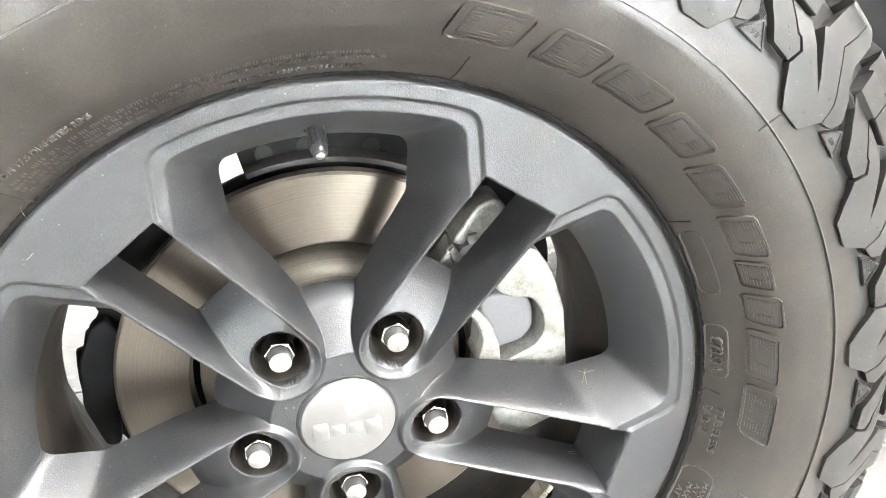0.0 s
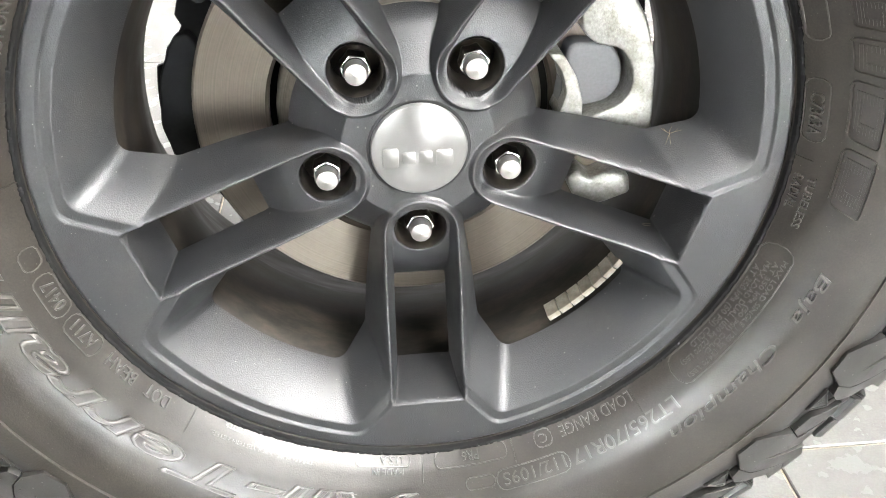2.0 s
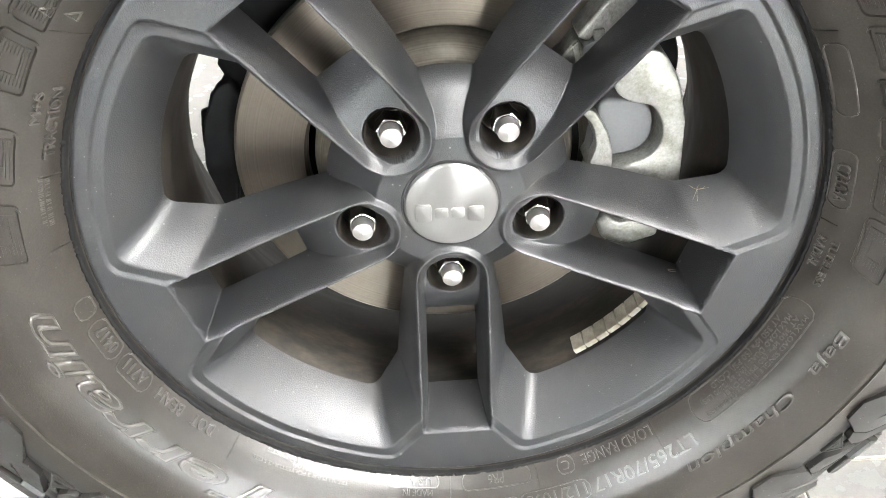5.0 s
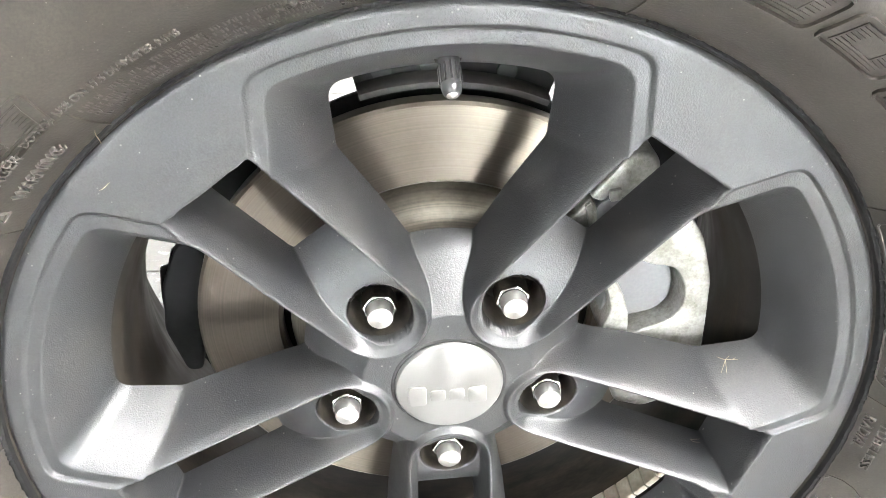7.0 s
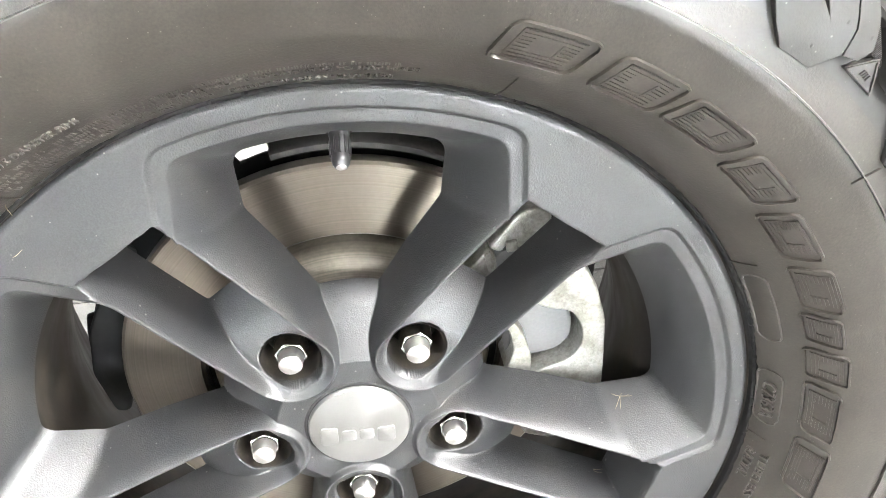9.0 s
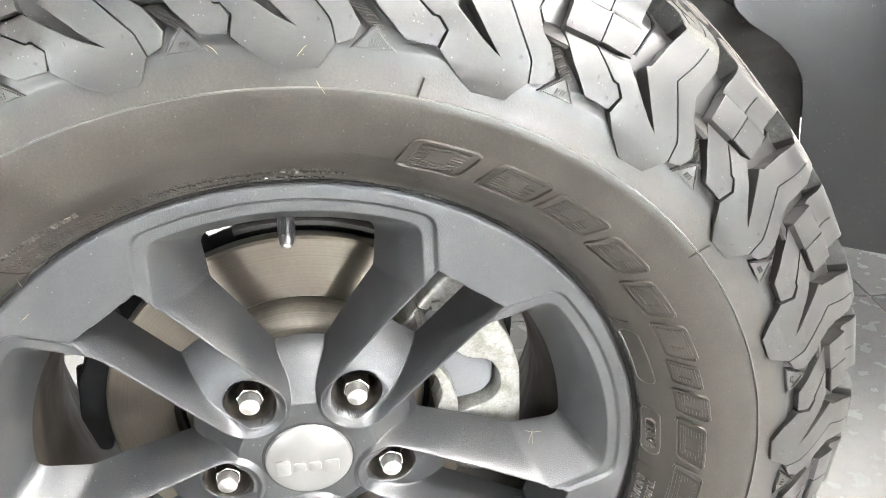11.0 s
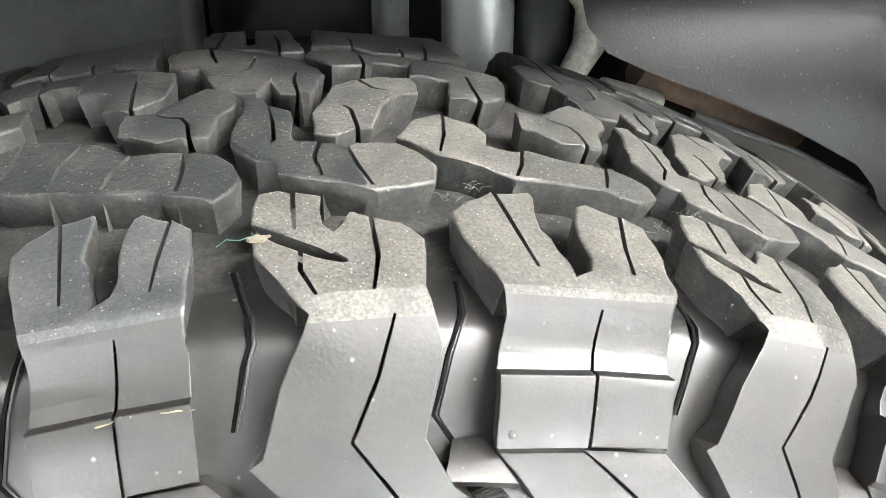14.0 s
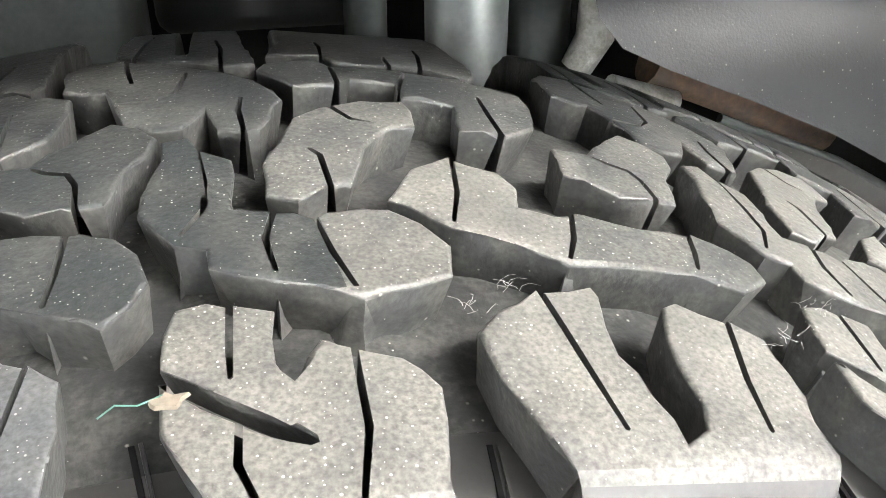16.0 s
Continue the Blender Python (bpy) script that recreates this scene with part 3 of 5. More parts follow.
POINTED = slit(POINTED, [(34.1, 40.1), (33.6, 31.0), (33.4, 23.6)], 1.3)
POINTED = slit(POINTED, [(52.3, 26.7), (52.3, 11.7), (49.7, -0.2)], 1.3)
POINTED = slit(POINTED, [(22.6, 26.6), (30.0, 20.6), (38.0, 14.6), (45.0, 10.0)], 2.8)
POINTED = slit(POINTED, [(34.0, 15.4), (33.6, 8.0), (36.5, -0.5)], 1.3)
POINTED = slit(POINTED, [(68.5, -70.5), (65, -60), (52, -46), (42, -33.5), (49, -20), (54, -6)], 1.0)
MID_LINK = [(-97.0, 96.8), (-91.2, 98.0), (-88.6, 91.0), (-82.4, 87.2), (-83.8, 68.2), (-77.0, 66.4), (-72.0, 65.2), (-69.0, 62.4), (-65.8, 65.0), (-54.5, 65.2), (-49.0, 60.0), (-45.0, 53.0),
            (-46.6, 44.3), (-55.0, 41.6), (-63.9, 39.2), (-71.3, 42.6), (-78.5, 46.2), (-88.4, 50.6), (-88.8, 56.2), (-94.4, 58.6), (-100.8, 69.5), (-99.0, 81.0), (-97.6, 89.0)]
MID_LINK = worn(MID_LINK, 13)
MID_LINK = slit(MID_LINK, [(-89.4, 92.4), (-88.6, 78.6), (-88.9, 68.6), (-93.2, 60.6)], 1.3)
MID_LINK = slit(MID_LINK, [(-76.4, 66.0), (-78.6, 57.5), (-77.4, 47.6)], 1.4)
MID_LINK = slit(MID_LINK, [(-69.4, 62.6), (-67.2, 52.0), (-64.2, 41.0)], 1.3)
MID_WIDE = [(-54.0, 68.8), (-47.7, 80.8), (-38.3, 85.6), (-28.5, 80.5), (-25.4, 73.6), (-27.7, 67.1), (-21.1, 63.9), (-12.0, 65.0), (-3.4, 61.9), (3.9, 61.5), (14.0, 60.0), (21.5, 54.0), (21.0, 47.5), (14.0, 43.0), (2.9, 46.5), (-5.6, 47.9), (-15.5, 48.1), (-23.0, 48.0), (-37.8, 55.9), (-43.8, 59.5)]
MID_WIDE = worn(MID_WIDE, 14)
MID_WIDE = slit(MID_WIDE, [(-37.4, 85.5), (-39.6, 71.2), (-43, 60.2)], 1.2)
MID_WIDE = slit(MID_WIDE, [(-17.0, 64.1), (-19.6, 55.7), (-22.9, 48.8)], 1.3)
MID_WIDE = slit(MID_WIDE, [(8.7, 60.7), (6.9, 53.9), (4.9, 48.4)], 1.3)
MID_SHORT = [(-54.0, 72.8), (-47.7, 83.8), (-38.3, 88.6), (-28.5, 84.5), (-18.4, 79.6), (-12.4, 72.8), (-7.2, 68.6), (1.3, 68.2), (9.0, 65.2), (15.8, 62.6), (20.0, 56.8), (21.6, 48.8), (19.0, 42.9), (14.4, 39.4), (10.4, 41.2), (4.8, 44.6), (-6.0, 48.3), (-14.2, 50.4), (-23.0, 54.0), (-37.8, 58.9), (-43.8, 62.5)]
MID_SHORT = worn(MID_SHORT, 21)
MID_SHORT = slit(MID_SHORT, [(-38.4, 88.4), (-40.0, 74.2), (-43, 63.2)], 1.3)
MID_SHORT = slit(MID_SHORT, [(-20.5, 80.8), (-26.5, 68.0), (-28.0, 56.6)], 1.3)
MID_SHORT = slit(MID_SHORT, [(-7.2, 68.6), (-12.2, 58.8), (-14.2, 51.4)], 1.5)
MID_SHORT = slit(MID_SHORT, [(7.0, 66.0), (6.2, 55.0), (4.9, 45.6)], 1.4)
CORE_HOOK = [(-77.8, 85.3), (-75.8, 89.1), (-69.1, 106.0), (-63.1, 111.5), (-53.1, 115.1), (-42.5, 115.6), (-40.6, 110.2), (-41.7, 102.1), (-47.9, 100.4), (-55.5, 90.0), (-59.6, 75.4), (-64.8, 74.1), (-71.6, 69.0), (-77.4, 72.2)]
CORE_HOOK = worn(CORE_HOOK, 15)
CORE_HOOK = slit(CORE_HOOK, [(-65.2, 81.0), (-65.3, 86.6), (-67.4, 89.9)], 1.4)
CORE_HOOK = slit(CORE_HOOK, [(-60.7, 112.4), (-56.4, 104.3), (-48.6, 100.4)], 1.4)
CORE_FOOT = [(-12.4, 82), (-11.2, 94.4), (-2.4, 93.2), (1.4, 97.6), (6.8, 104.6), (12.0, 109.6), (17.6, 105.5), (22.4, 99.2), (20.4, 92.6), (16.4, 86.2), (14.2, 78.4), (13.2, 74.4), (5.6, 74.0), (-1.2, 74.6), (-8.4, 78.6)]
CORE_FOOT = worn(CORE_FOOT, 16)
CORE_FOOT = slit(CORE_FOOT, [(7.6, 74.0), (7.2, 82.6), (5.4, 87.0), (1.2, 88.8), (-2.0, 91.6)], 1.3)
REAR_WIDE = [(-120.5, 133.0), (-121.6, 148.3), (-115.8, 154.8), (-107.4, 153.2), (-99.0, 147.9), (-92.5, 143.8), (-86.1, 139.0), (-76.1, 130.6), (-70.3, 116.7), (-73.6, 106.1), (-76.1, 100.1), (-80.1, 99.1), (-85.0, 102.1), (-87.5, 112.0), (-90.0, 107.0), (-93.0, 103.5), (-99.0, 102.5), (-105.0, 107.0), (-107.0, 118.0), (-110.0, 129.5), (-115.5, 129.3)]
REAR_WIDE = worn(REAR_WIDE, 17)
REAR_WIDE = slit(REAR_WIDE, [(-106.2, 119.5), (-99.0, 119.0), (-94.0, 124.0), (-91.7, 138.1)], 1.4)
REAR_WIDE = slit(REAR_WIDE, [(-106.6, 153.0), (-106.1, 143.9), (-104.3, 132.6)], 1.4)
REAR_WIDE = slit(REAR_WIDE, [(-80.1, 99.1), (-80.6, 110.8), (-79.6, 118.2)], 1.4)
REAR_LINK = [(-74.9, 139.0), (-73.1, 144.1), (-65.3, 146.8), (-59.2, 147.2), (-55.4, 141.0), (-49.4, 137.6), (-41.3, 138.6), (-33.6, 137.1), (-22.9, 136.5), (-18.6, 132.0), (-14.6, 130.2), (-8.1, 127.2), (-8.0, 117.8), (-11.4, 105.1), (-20.4, 98.4), (-27.0, 100.0), (-32.0, 100.6), (-29.9, 114.6), (-36.3, 117.6), (-42.0, 118.0), (-41.8, 128.1), (-52.1, 131.6), (-55.9, 126.4), (-67.4, 125.1)]
REAR_LINK = worn(REAR_LINK, 18)
REAR_LINK = slit(REAR_LINK, [(-56.2, 126.2), (-56.2, 135.3), (-56.7, 140.4)], 1.4)
REAR_LINK = slit(REAR_LINK, [(-43.1, 121.1), (-39.1, 132.3), (-37.7, 136.4)], 1.4)
REAR_LINK = slit(REAR_LINK, [(-22.2, 97.9), (-22.1, 110.1), (-21.9, 121.6)], 1.4)
REAR_SQUARE = [(-110.1, 157.1), (-109, 184), (-107, 215), (-104, 245), (-80, 245), (-78, 215), (-77.2, 180), (-75, 143.4), (-82.6, 143.4), (-92.4, 148.4), (-99, 149.3), (-105.8, 154.9)]
REAR_SQUARE = worn(REAR_SQUARE, 19)
REAR_SQUARE = slit(REAR_SQUARE, [(-93, 245), (-93, 200), (-93.5, 156)], 4.5)
REAR_SQUARE = slit(REAR_SQUARE, [(-104.9, 154.6), (-103.1, 175), (-101.6, 188.3)], 1.3)
REAR_SQUARE = slit(REAR_SQUARE, [(-83, 144.1), (-83.1, 160.3), (-84.3, 173.1)], 1.3)
REAR_POINTED = [(-72.5, 151.7), (-68.0, 169.8), (-67.0, 215.0), (-65.0, 250.0), (-19.1, 250.0), (-17.1, 215.0), (-17.1, 158.4), (-16.6, 140.5), (-19.9, 135.3), (-30.7, 141.8), (-40.3, 143.4), (-48.6, 142.3), (-54.4, 145.2), (-57.7, 151.8), (-66.5, 151.7)]
REAR_POINTED = worn(REAR_POINTED, 20)
REAR_POINTED = slit(REAR_POINTED, [(-56.9, 151.1), (-56.6, 162.7), (-57.2, 169.0)], 1.3)
REAR_POINTED = slit(REAR_POINTED, [(-40.2, 143.4), (-40.6, 148.8), (-40.3, 151.9)], 1.3)
REAR_POINTED = slit(REAR_POINTED, [(-31.8, 143.4), (-29.6, 156.6), (-29.2, 165.0)], 1.3)


SPLITS = {1: 52.0, 2: -67.0, 3: -18.0, 4: -60.0, 6: -96.0, 7: -44.0}


def build_tyre():
    tyre = thing("tyre", "dusty black all-terrain tyre with chunky tread mounted on a graphite wheel", "tyre", (0, 0, AXLE))
    # carcass: the outer profile less the block height, closed inside by a thinner wall
    prof = []
    for s in np.concatenate([np.arange(RUN[0], -99, 2), np.arange(-99, WIDE + 99, 2.5), np.arange(WIDE + 99, RUN[-1], 5)]):
        h = -thickness(s)
        prof.append((float(np.interp(s, FINE_S, FINE_Y) + h * np.interp(s, FINE_S, NORM_Y)), float(np.interp(s, FINE_S, FINE_R) + h * np.interp(s, FINE_S, NORM_R))))
    # the groove floor rounds over the shoulder
    py, pr = (smooth_curve(np.array(c), 5) for c in zip(*prof))
    prof = [(float(a), float(b)) if r > 330 else p for a, b, p, r in zip(py, pr, prof, [q[1] for q in prof])]
    prof = [(-18, 234), (-20, 237.2)] + prof + [(140, 236), (134, 234), (140, 262), (160, 300), (150, 340), (110, 372), (0, 372), (-40, 345), (-55, 300), (-40, 260)]
    bm = revolve(prof, 400, closed=True)
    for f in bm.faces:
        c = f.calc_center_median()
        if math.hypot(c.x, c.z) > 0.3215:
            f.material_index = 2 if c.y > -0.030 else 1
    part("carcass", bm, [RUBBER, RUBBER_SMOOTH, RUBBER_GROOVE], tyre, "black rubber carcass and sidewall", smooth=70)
    # moulded rings on the sidewall
    for s, w, h in ((-94, 0.55, 0.8),):
        y, r = np.interp(s, FINE_S, FINE_Y), np.interp(s, FINE_S, FINE_R)
        part("moulded_ring", revolve([(y + 1, r - w), (y - h, r - w * 0.6), (y - h, r + w * 0.6), (y + 1, r + w)], 360), RUBBER_RUBBED, tyre, smooth=50)
    # ragged near-black ring stands in for the shaded, dirty gap beside the rim
    rng = random.Random(5)
    bm = bmesh.new()
    rings = []
    for k in range(900):
        a = 2 * math.pi * k / 900
        w, d = rng.uniform(0.5, 1.5), rng.uniform(-0.5, 0.5)
        rings.append([bm.verts.new((r * math.cos(a) / 1000, y / 1000, r * math.sin(a) / 1000)) for y, r in ((-33.5, 235.6), (-36.6 + d, 236.4), (-37.6 + d, 237.2 + w * 0.5), (-37.2 + d, 238.2 + w), (-35.0, 239.6))])
    for k in range(900):
        for q in range(4):
            bm.faces.new((rings[k - 1][q], rings[k - 1][q + 1], rings[k][q + 1], rings[k][q]))
    bmesh.ops.recalc_face_normals(bm, faces=bm.faces)
    part("rim_gap_ring", bm, SHIELD, tyre, "ragged near-black ring painting the dark, dirty gap at the rim", smooth=30)
    kinds = [([SQUARE], step_band, (-39, -37.2, -20.4, -19.5, -16, -12, -8, -4, -1.5, 1)), ([POINTED], step_foot, ()), ([MID_LINK], None, ()), ([MID_WIDE], None, ()),
             ([CORE_HOOK], None, ()), ([CORE_FOOT], None, ()), ([REAR_WIDE], None, ()), ([REAR_LINK], None, ()),
             ([REAR_SQUARE], None, ()), ([REAR_POINTED], None, ())]
    short = {3: [MID_SHORT]}
    slim = [(7.5 + (p[0] - 7.5) * 0.76, p[1]) for p in SQUARE]
    made = {}

    def place(key, name, length, begin, build, mats):
        """A part at one pitch; pitches of one length share the mesh."""
        if (key, length) not in made:
            ob = part(name, build(length / 17.145), mats, tyre, smooth=40)
            if name == "tread_block":
                flatten_shading(ob.data)
            made[key, length] = ob.data
        else:
            ob = new(name, made[key, length])
            ob.parent = tyre
        ob.rotation_euler = (0, radians(90 - begin), 0)
        return ob

    def dusty(ob, begin, n):
        """The tread is dustier on its outer row and towards the front of the car; slots 1 and 3 are the two sides of a sipe."""
        if begin < 70:
            pair = (RUBBER_CLEAN, RUBBER_MIXED) if n > 5 else (RUBBER_DUSTY, RUBBER_DUSTY)
        elif begin < 90:
            pair = {0: (RUBBER_DUSTY, RUBBER_DUSTY), 1: (RUBBER_DUSTY, RUBBER_MIXED), 2: (RUBBER_CLEAN, RUBBER_DUSTY), 3: (RUBBER_DUSTY, RUBBER_MIXED), 4: (RUBBER_MIXED, RUBBER_MIXED),
                    5: (RUBBER_MIXED, RUBBER_MIXED), 6: (RUBBER_MIXED, RUBBER_CLEAN)}.get(n, (RUBBER_CLEAN, RUBBER_CLEAN))
        else:
            pair = (RUBBER_DUSTY, RUBBER_DUSTY) if begin < 100 and n == 1 else (RUBBER_SATIN, RUBBER_SATIN) if n == 0 else (RUBBER_CLEAN, RUBBER_CLEAN)
        for slot, m in zip((1, 3), pair):
            ob.material_slots[slot].link = "OBJECT"
            ob.material_slots[slot].material = m

    # near-black strip on the groove floor, painting the shade of a narrow cut
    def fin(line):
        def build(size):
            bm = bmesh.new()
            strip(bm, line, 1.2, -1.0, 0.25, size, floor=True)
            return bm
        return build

    def fin_edge(line):
        def build(size):
            bm = bmesh.new()
            strip(bm, [(x + 1.5, q) for x, q in line], 0.7, -1.0, 0.7, size, floor=True)
            return bm
        return build

    def slot_floor(size):
        bm = bmesh.new()
        strip(bm, [(23.5, 26.0), (30.0, 20.6), (38.0, 14.6), (44.5, 10.3)], 2.6, -12, -4.2, size)
        return bm

    def hatch(size):
        """One ridged wedge."""
        bm = bmesh.new()
        rows = []
        for k in range(50):
            t = k / 49
            h = -6.4 + 3.0 * t + (0.5 if k % 2 else 0.0)
            rows.append([bm.verts.new(on_tyre((x + 42) * size, s, h)) for x, s in ((73 + 16 * t, -48.5 - 15 * t), (76.5 + 16.5 * t, -47.5 - 15.5 * t), (80 + 17 * t, -46.5 - 16 * t))])
        for a, b in zip(rows, rows[1:]):
            for q in range(2):
                bm.faces.new((a[q], a[q + 1], b[q + 1], b[q]))
        return bm

    def triangle(size):
        """Raised triangular winter mark: a low plate with a thin rim and small bars on it."""
        bm = bmesh.new()
        tri = [(91.0, -60.0), (105, -73.5), (77, -73.5)]
        low = [bm.verts.new(on_tyre((x + 42) * size, q, -6.5)) for x, q in tri]
        top = [bm.verts.new(on_tyre((x + 42) * size, q, -2.4)) for x, q in tri]
        bm.faces.new(top)
        for k in range(3):
            bm.faces.new((low[k], low[(k + 1) % 3], top[(k + 1) % 3], top[k]))
        bmesh.ops.recalc_face_normals(bm, faces=bm.faces)
        inner = [(91.0, -61.6), (103.0, -72.8), (79.2, -72.8)]
        for a, b in zip(inner, inner[1:] + inner[:1]):
            strip(bm, [a, b], 0.9, -3.0, -1.7, size)
        for x in (88.4, 90.2, 92.0, 93.8):
            strip(bm, [(x, -70.8), (x + 0.6, -67.8)], 0.7, -3.0, -2.0, size)
        return bm

    def ledge(size):
        """Small smooth ramp that ends the groove between two shoulder blocks."""
        bm = bmesh.new()
        rows = []
        for line, h in (((69.0, -36.5), (77.0, -36.0)), -9.5), (((66.5, -41.0), (80.5, -40.5)), -4.2), (((64.8, -44.4), (84.6, -45.8)), -2.0), (((66.0, -46.0), (84.6, -47.4)), -3.4), \
                (((66.5, -46.6), (84.6, -47.8)), -7.5):
            (xa, qa), (xb, qb) = line
            rows.append([bm.verts.new(on_tyre((xa + (xb - xa) * k / 4 + 42) * size, qa + (qb - qa) * k / 4, h)) for k in range(5)])
        for a, b in zip(rows, rows[1:]):
            for k in range(4):
                bm.faces.new((a[k], b[k], b[k + 1], a[k + 1]))
        for k in (0, 4):
            bm.faces.new([r[k] for r in rows])
        bmesh.ops.recalc_face_normals(bm, faces=bm.faces)
        return bm

    for begin, length in PITCHES:
        for n, (polys, step, lines) in enumerate(kinds):
            pips = ((-8, -53), (3, -61), (-38, -34)) if n == 0 else ((24, -57), (50, -76), (58, -60), (76, -58)) if n == 1 else ()
            if n == 0 and begin == 99.8:
                ob = part("tread_block", block_mesh([slim], step, lines=lines, size=length / 17.145), [RUBBER_TREAD, RUBBER_DUSTY, RUBBER_WALL, RUBBER_DUSTY], tyre)
                flatten_shading(ob.data)
                ob.rotation_euler = (0, radians(90 - begin), 0)
                dusty(ob, begin, n)
                continue
            # the inner half of the tread is laid out a little off the outer half
            at, run = (begin - 2.0, 15.4 if begin == 99.8 else length) if n > 5 and begin > 90 else (begin, length)
            own = n in short and begin == 99.8
            ob = place((n, own), "tread_block", run, at, lambda size: block_mesh(short[n] if own else polys, step, lines=lines, pips=pips, size=size, split=SPLITS.get(n, 1e9)), [RUBBER_TREAD, RUBBER_DUSTY, RUBBER_WALL, RUBBER_DUSTY])
            dusty(ob, begin, n)
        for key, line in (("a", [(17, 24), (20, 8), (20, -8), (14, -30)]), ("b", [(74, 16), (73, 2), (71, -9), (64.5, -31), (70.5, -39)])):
            place("slit" + key, "groove_slit", length, begin, fin(line), SLIT_SHADE)
            place("edge" + key, "groove_fin", length, begin, fin_edge(line), RUBBER_TREAD)
        place("slot", "slot_floor", length, begin, slot_floor, RUBBER_WALL)
        place("h", "hatched_wedge", length, begin, hatch, RUBBER_TREAD)
        place("t", "triangle_mark", length, begin, triangle, RUBBER_TREAD)
        place("l", "groove_ledge", length, begin, ledge, RUBBER_TREAD)
    return tyre


tyre = build_tyre()


# ---- the cast wheel ----
def smax(a, b, k):
    h = np.clip(0.5 + 0.5 * (a - b) / k, 0, 1)
    return b + (a - b) * h + k * h * (1 - h)


def smin(a, b, k):
    return -smax(-a, -b, k)


def ramp(x, a, b):
    t = np.clip((x - a) / (b - a), 0, 1)
    return t * t * (3 - 2 * t)


def face_height(u, v):
    """Height of the wheel face towards the viewer, mm, for a fork of two arms along u."""
    v = np.abs(v)
    r = np.hypot(u, v)
    rho = np.hypot(np.minimum(u - 63.0, 0), v)
    crest = np.interp(u, [30, 60, 121, 189, 200, 240], [7.0, 10.0, 21.0, 34.0, 31.0, 22.0])
    foot = np.interp(u, [40, 60, 75, 112, 170, 200], [31.0, 31.6, 33.0, 39.0, 44.5, 46.5])
    arm = crest - (crest - open_depth(r)) / (foot - 28.4) * smax(rho - 28.4, 0, 4.0) - np.interp(u, [60, 80, 112, 185], [3.2, 5.4, 9.0, 12.0]) * smax(23.8 - rho, 0, 2.8)
    ringface = 35.0 - 0.03 * (r - 191)
    # window outline: arc cut by the line from the arm's end to the ring
    cx, cv, dx, dv = 189.0, 26.8, 219.0, 50.0
    ln = math.hypot(dx - cx, dv - cv)
    line = ((v - cv) * (dx - cx) - (u - cx) * (dv - cv)) / ln
    inside = smin(224.0 - r, line, 8.0)
    ring = ringface - 2.2 * ramp(inside, -1.0, 1.5) - 1.12 * np.maximum(inside - 8.0, 0) - 0.028 * np.maximum(inside - 10.0, 0) ** 2
    hub = 5.0 - 0.85 * np.maximum(r - 50, 0) - 0.02 * np.maximum(r - 30, 0) - 0.06 * np.maximum(r - 74, 0) ** 2
    outside = smax(arm, ring, 4.0)
    floor = -1.0 - 0.0128 * np.maximum(u - 71, 0) ** 2
    end = ringface - 6.0 * np.maximum(190.0 - u, 0)
    pocket = smax(smax(arm, floor, 8.0), end, 3.0)
    h = smax(np.where((rho < 26.3) & (u > 0), pocket, outside), hub, 12.0)
    nut = np.hypot(u - 63.5, v)
    hole = -27.0 + 14.0 * np.maximum(nut - 16.2, 0)
    h = smin(h, hole, 1.5)
    return h


def rim_lip(h, r):
    """Rounds the outer edge of the rim."""
    return h - 0.16 * np.maximum(r - 231.5, 0) ** 2


def open_depth(r):
    return -32.0 + (r - 82.0) * 0.196


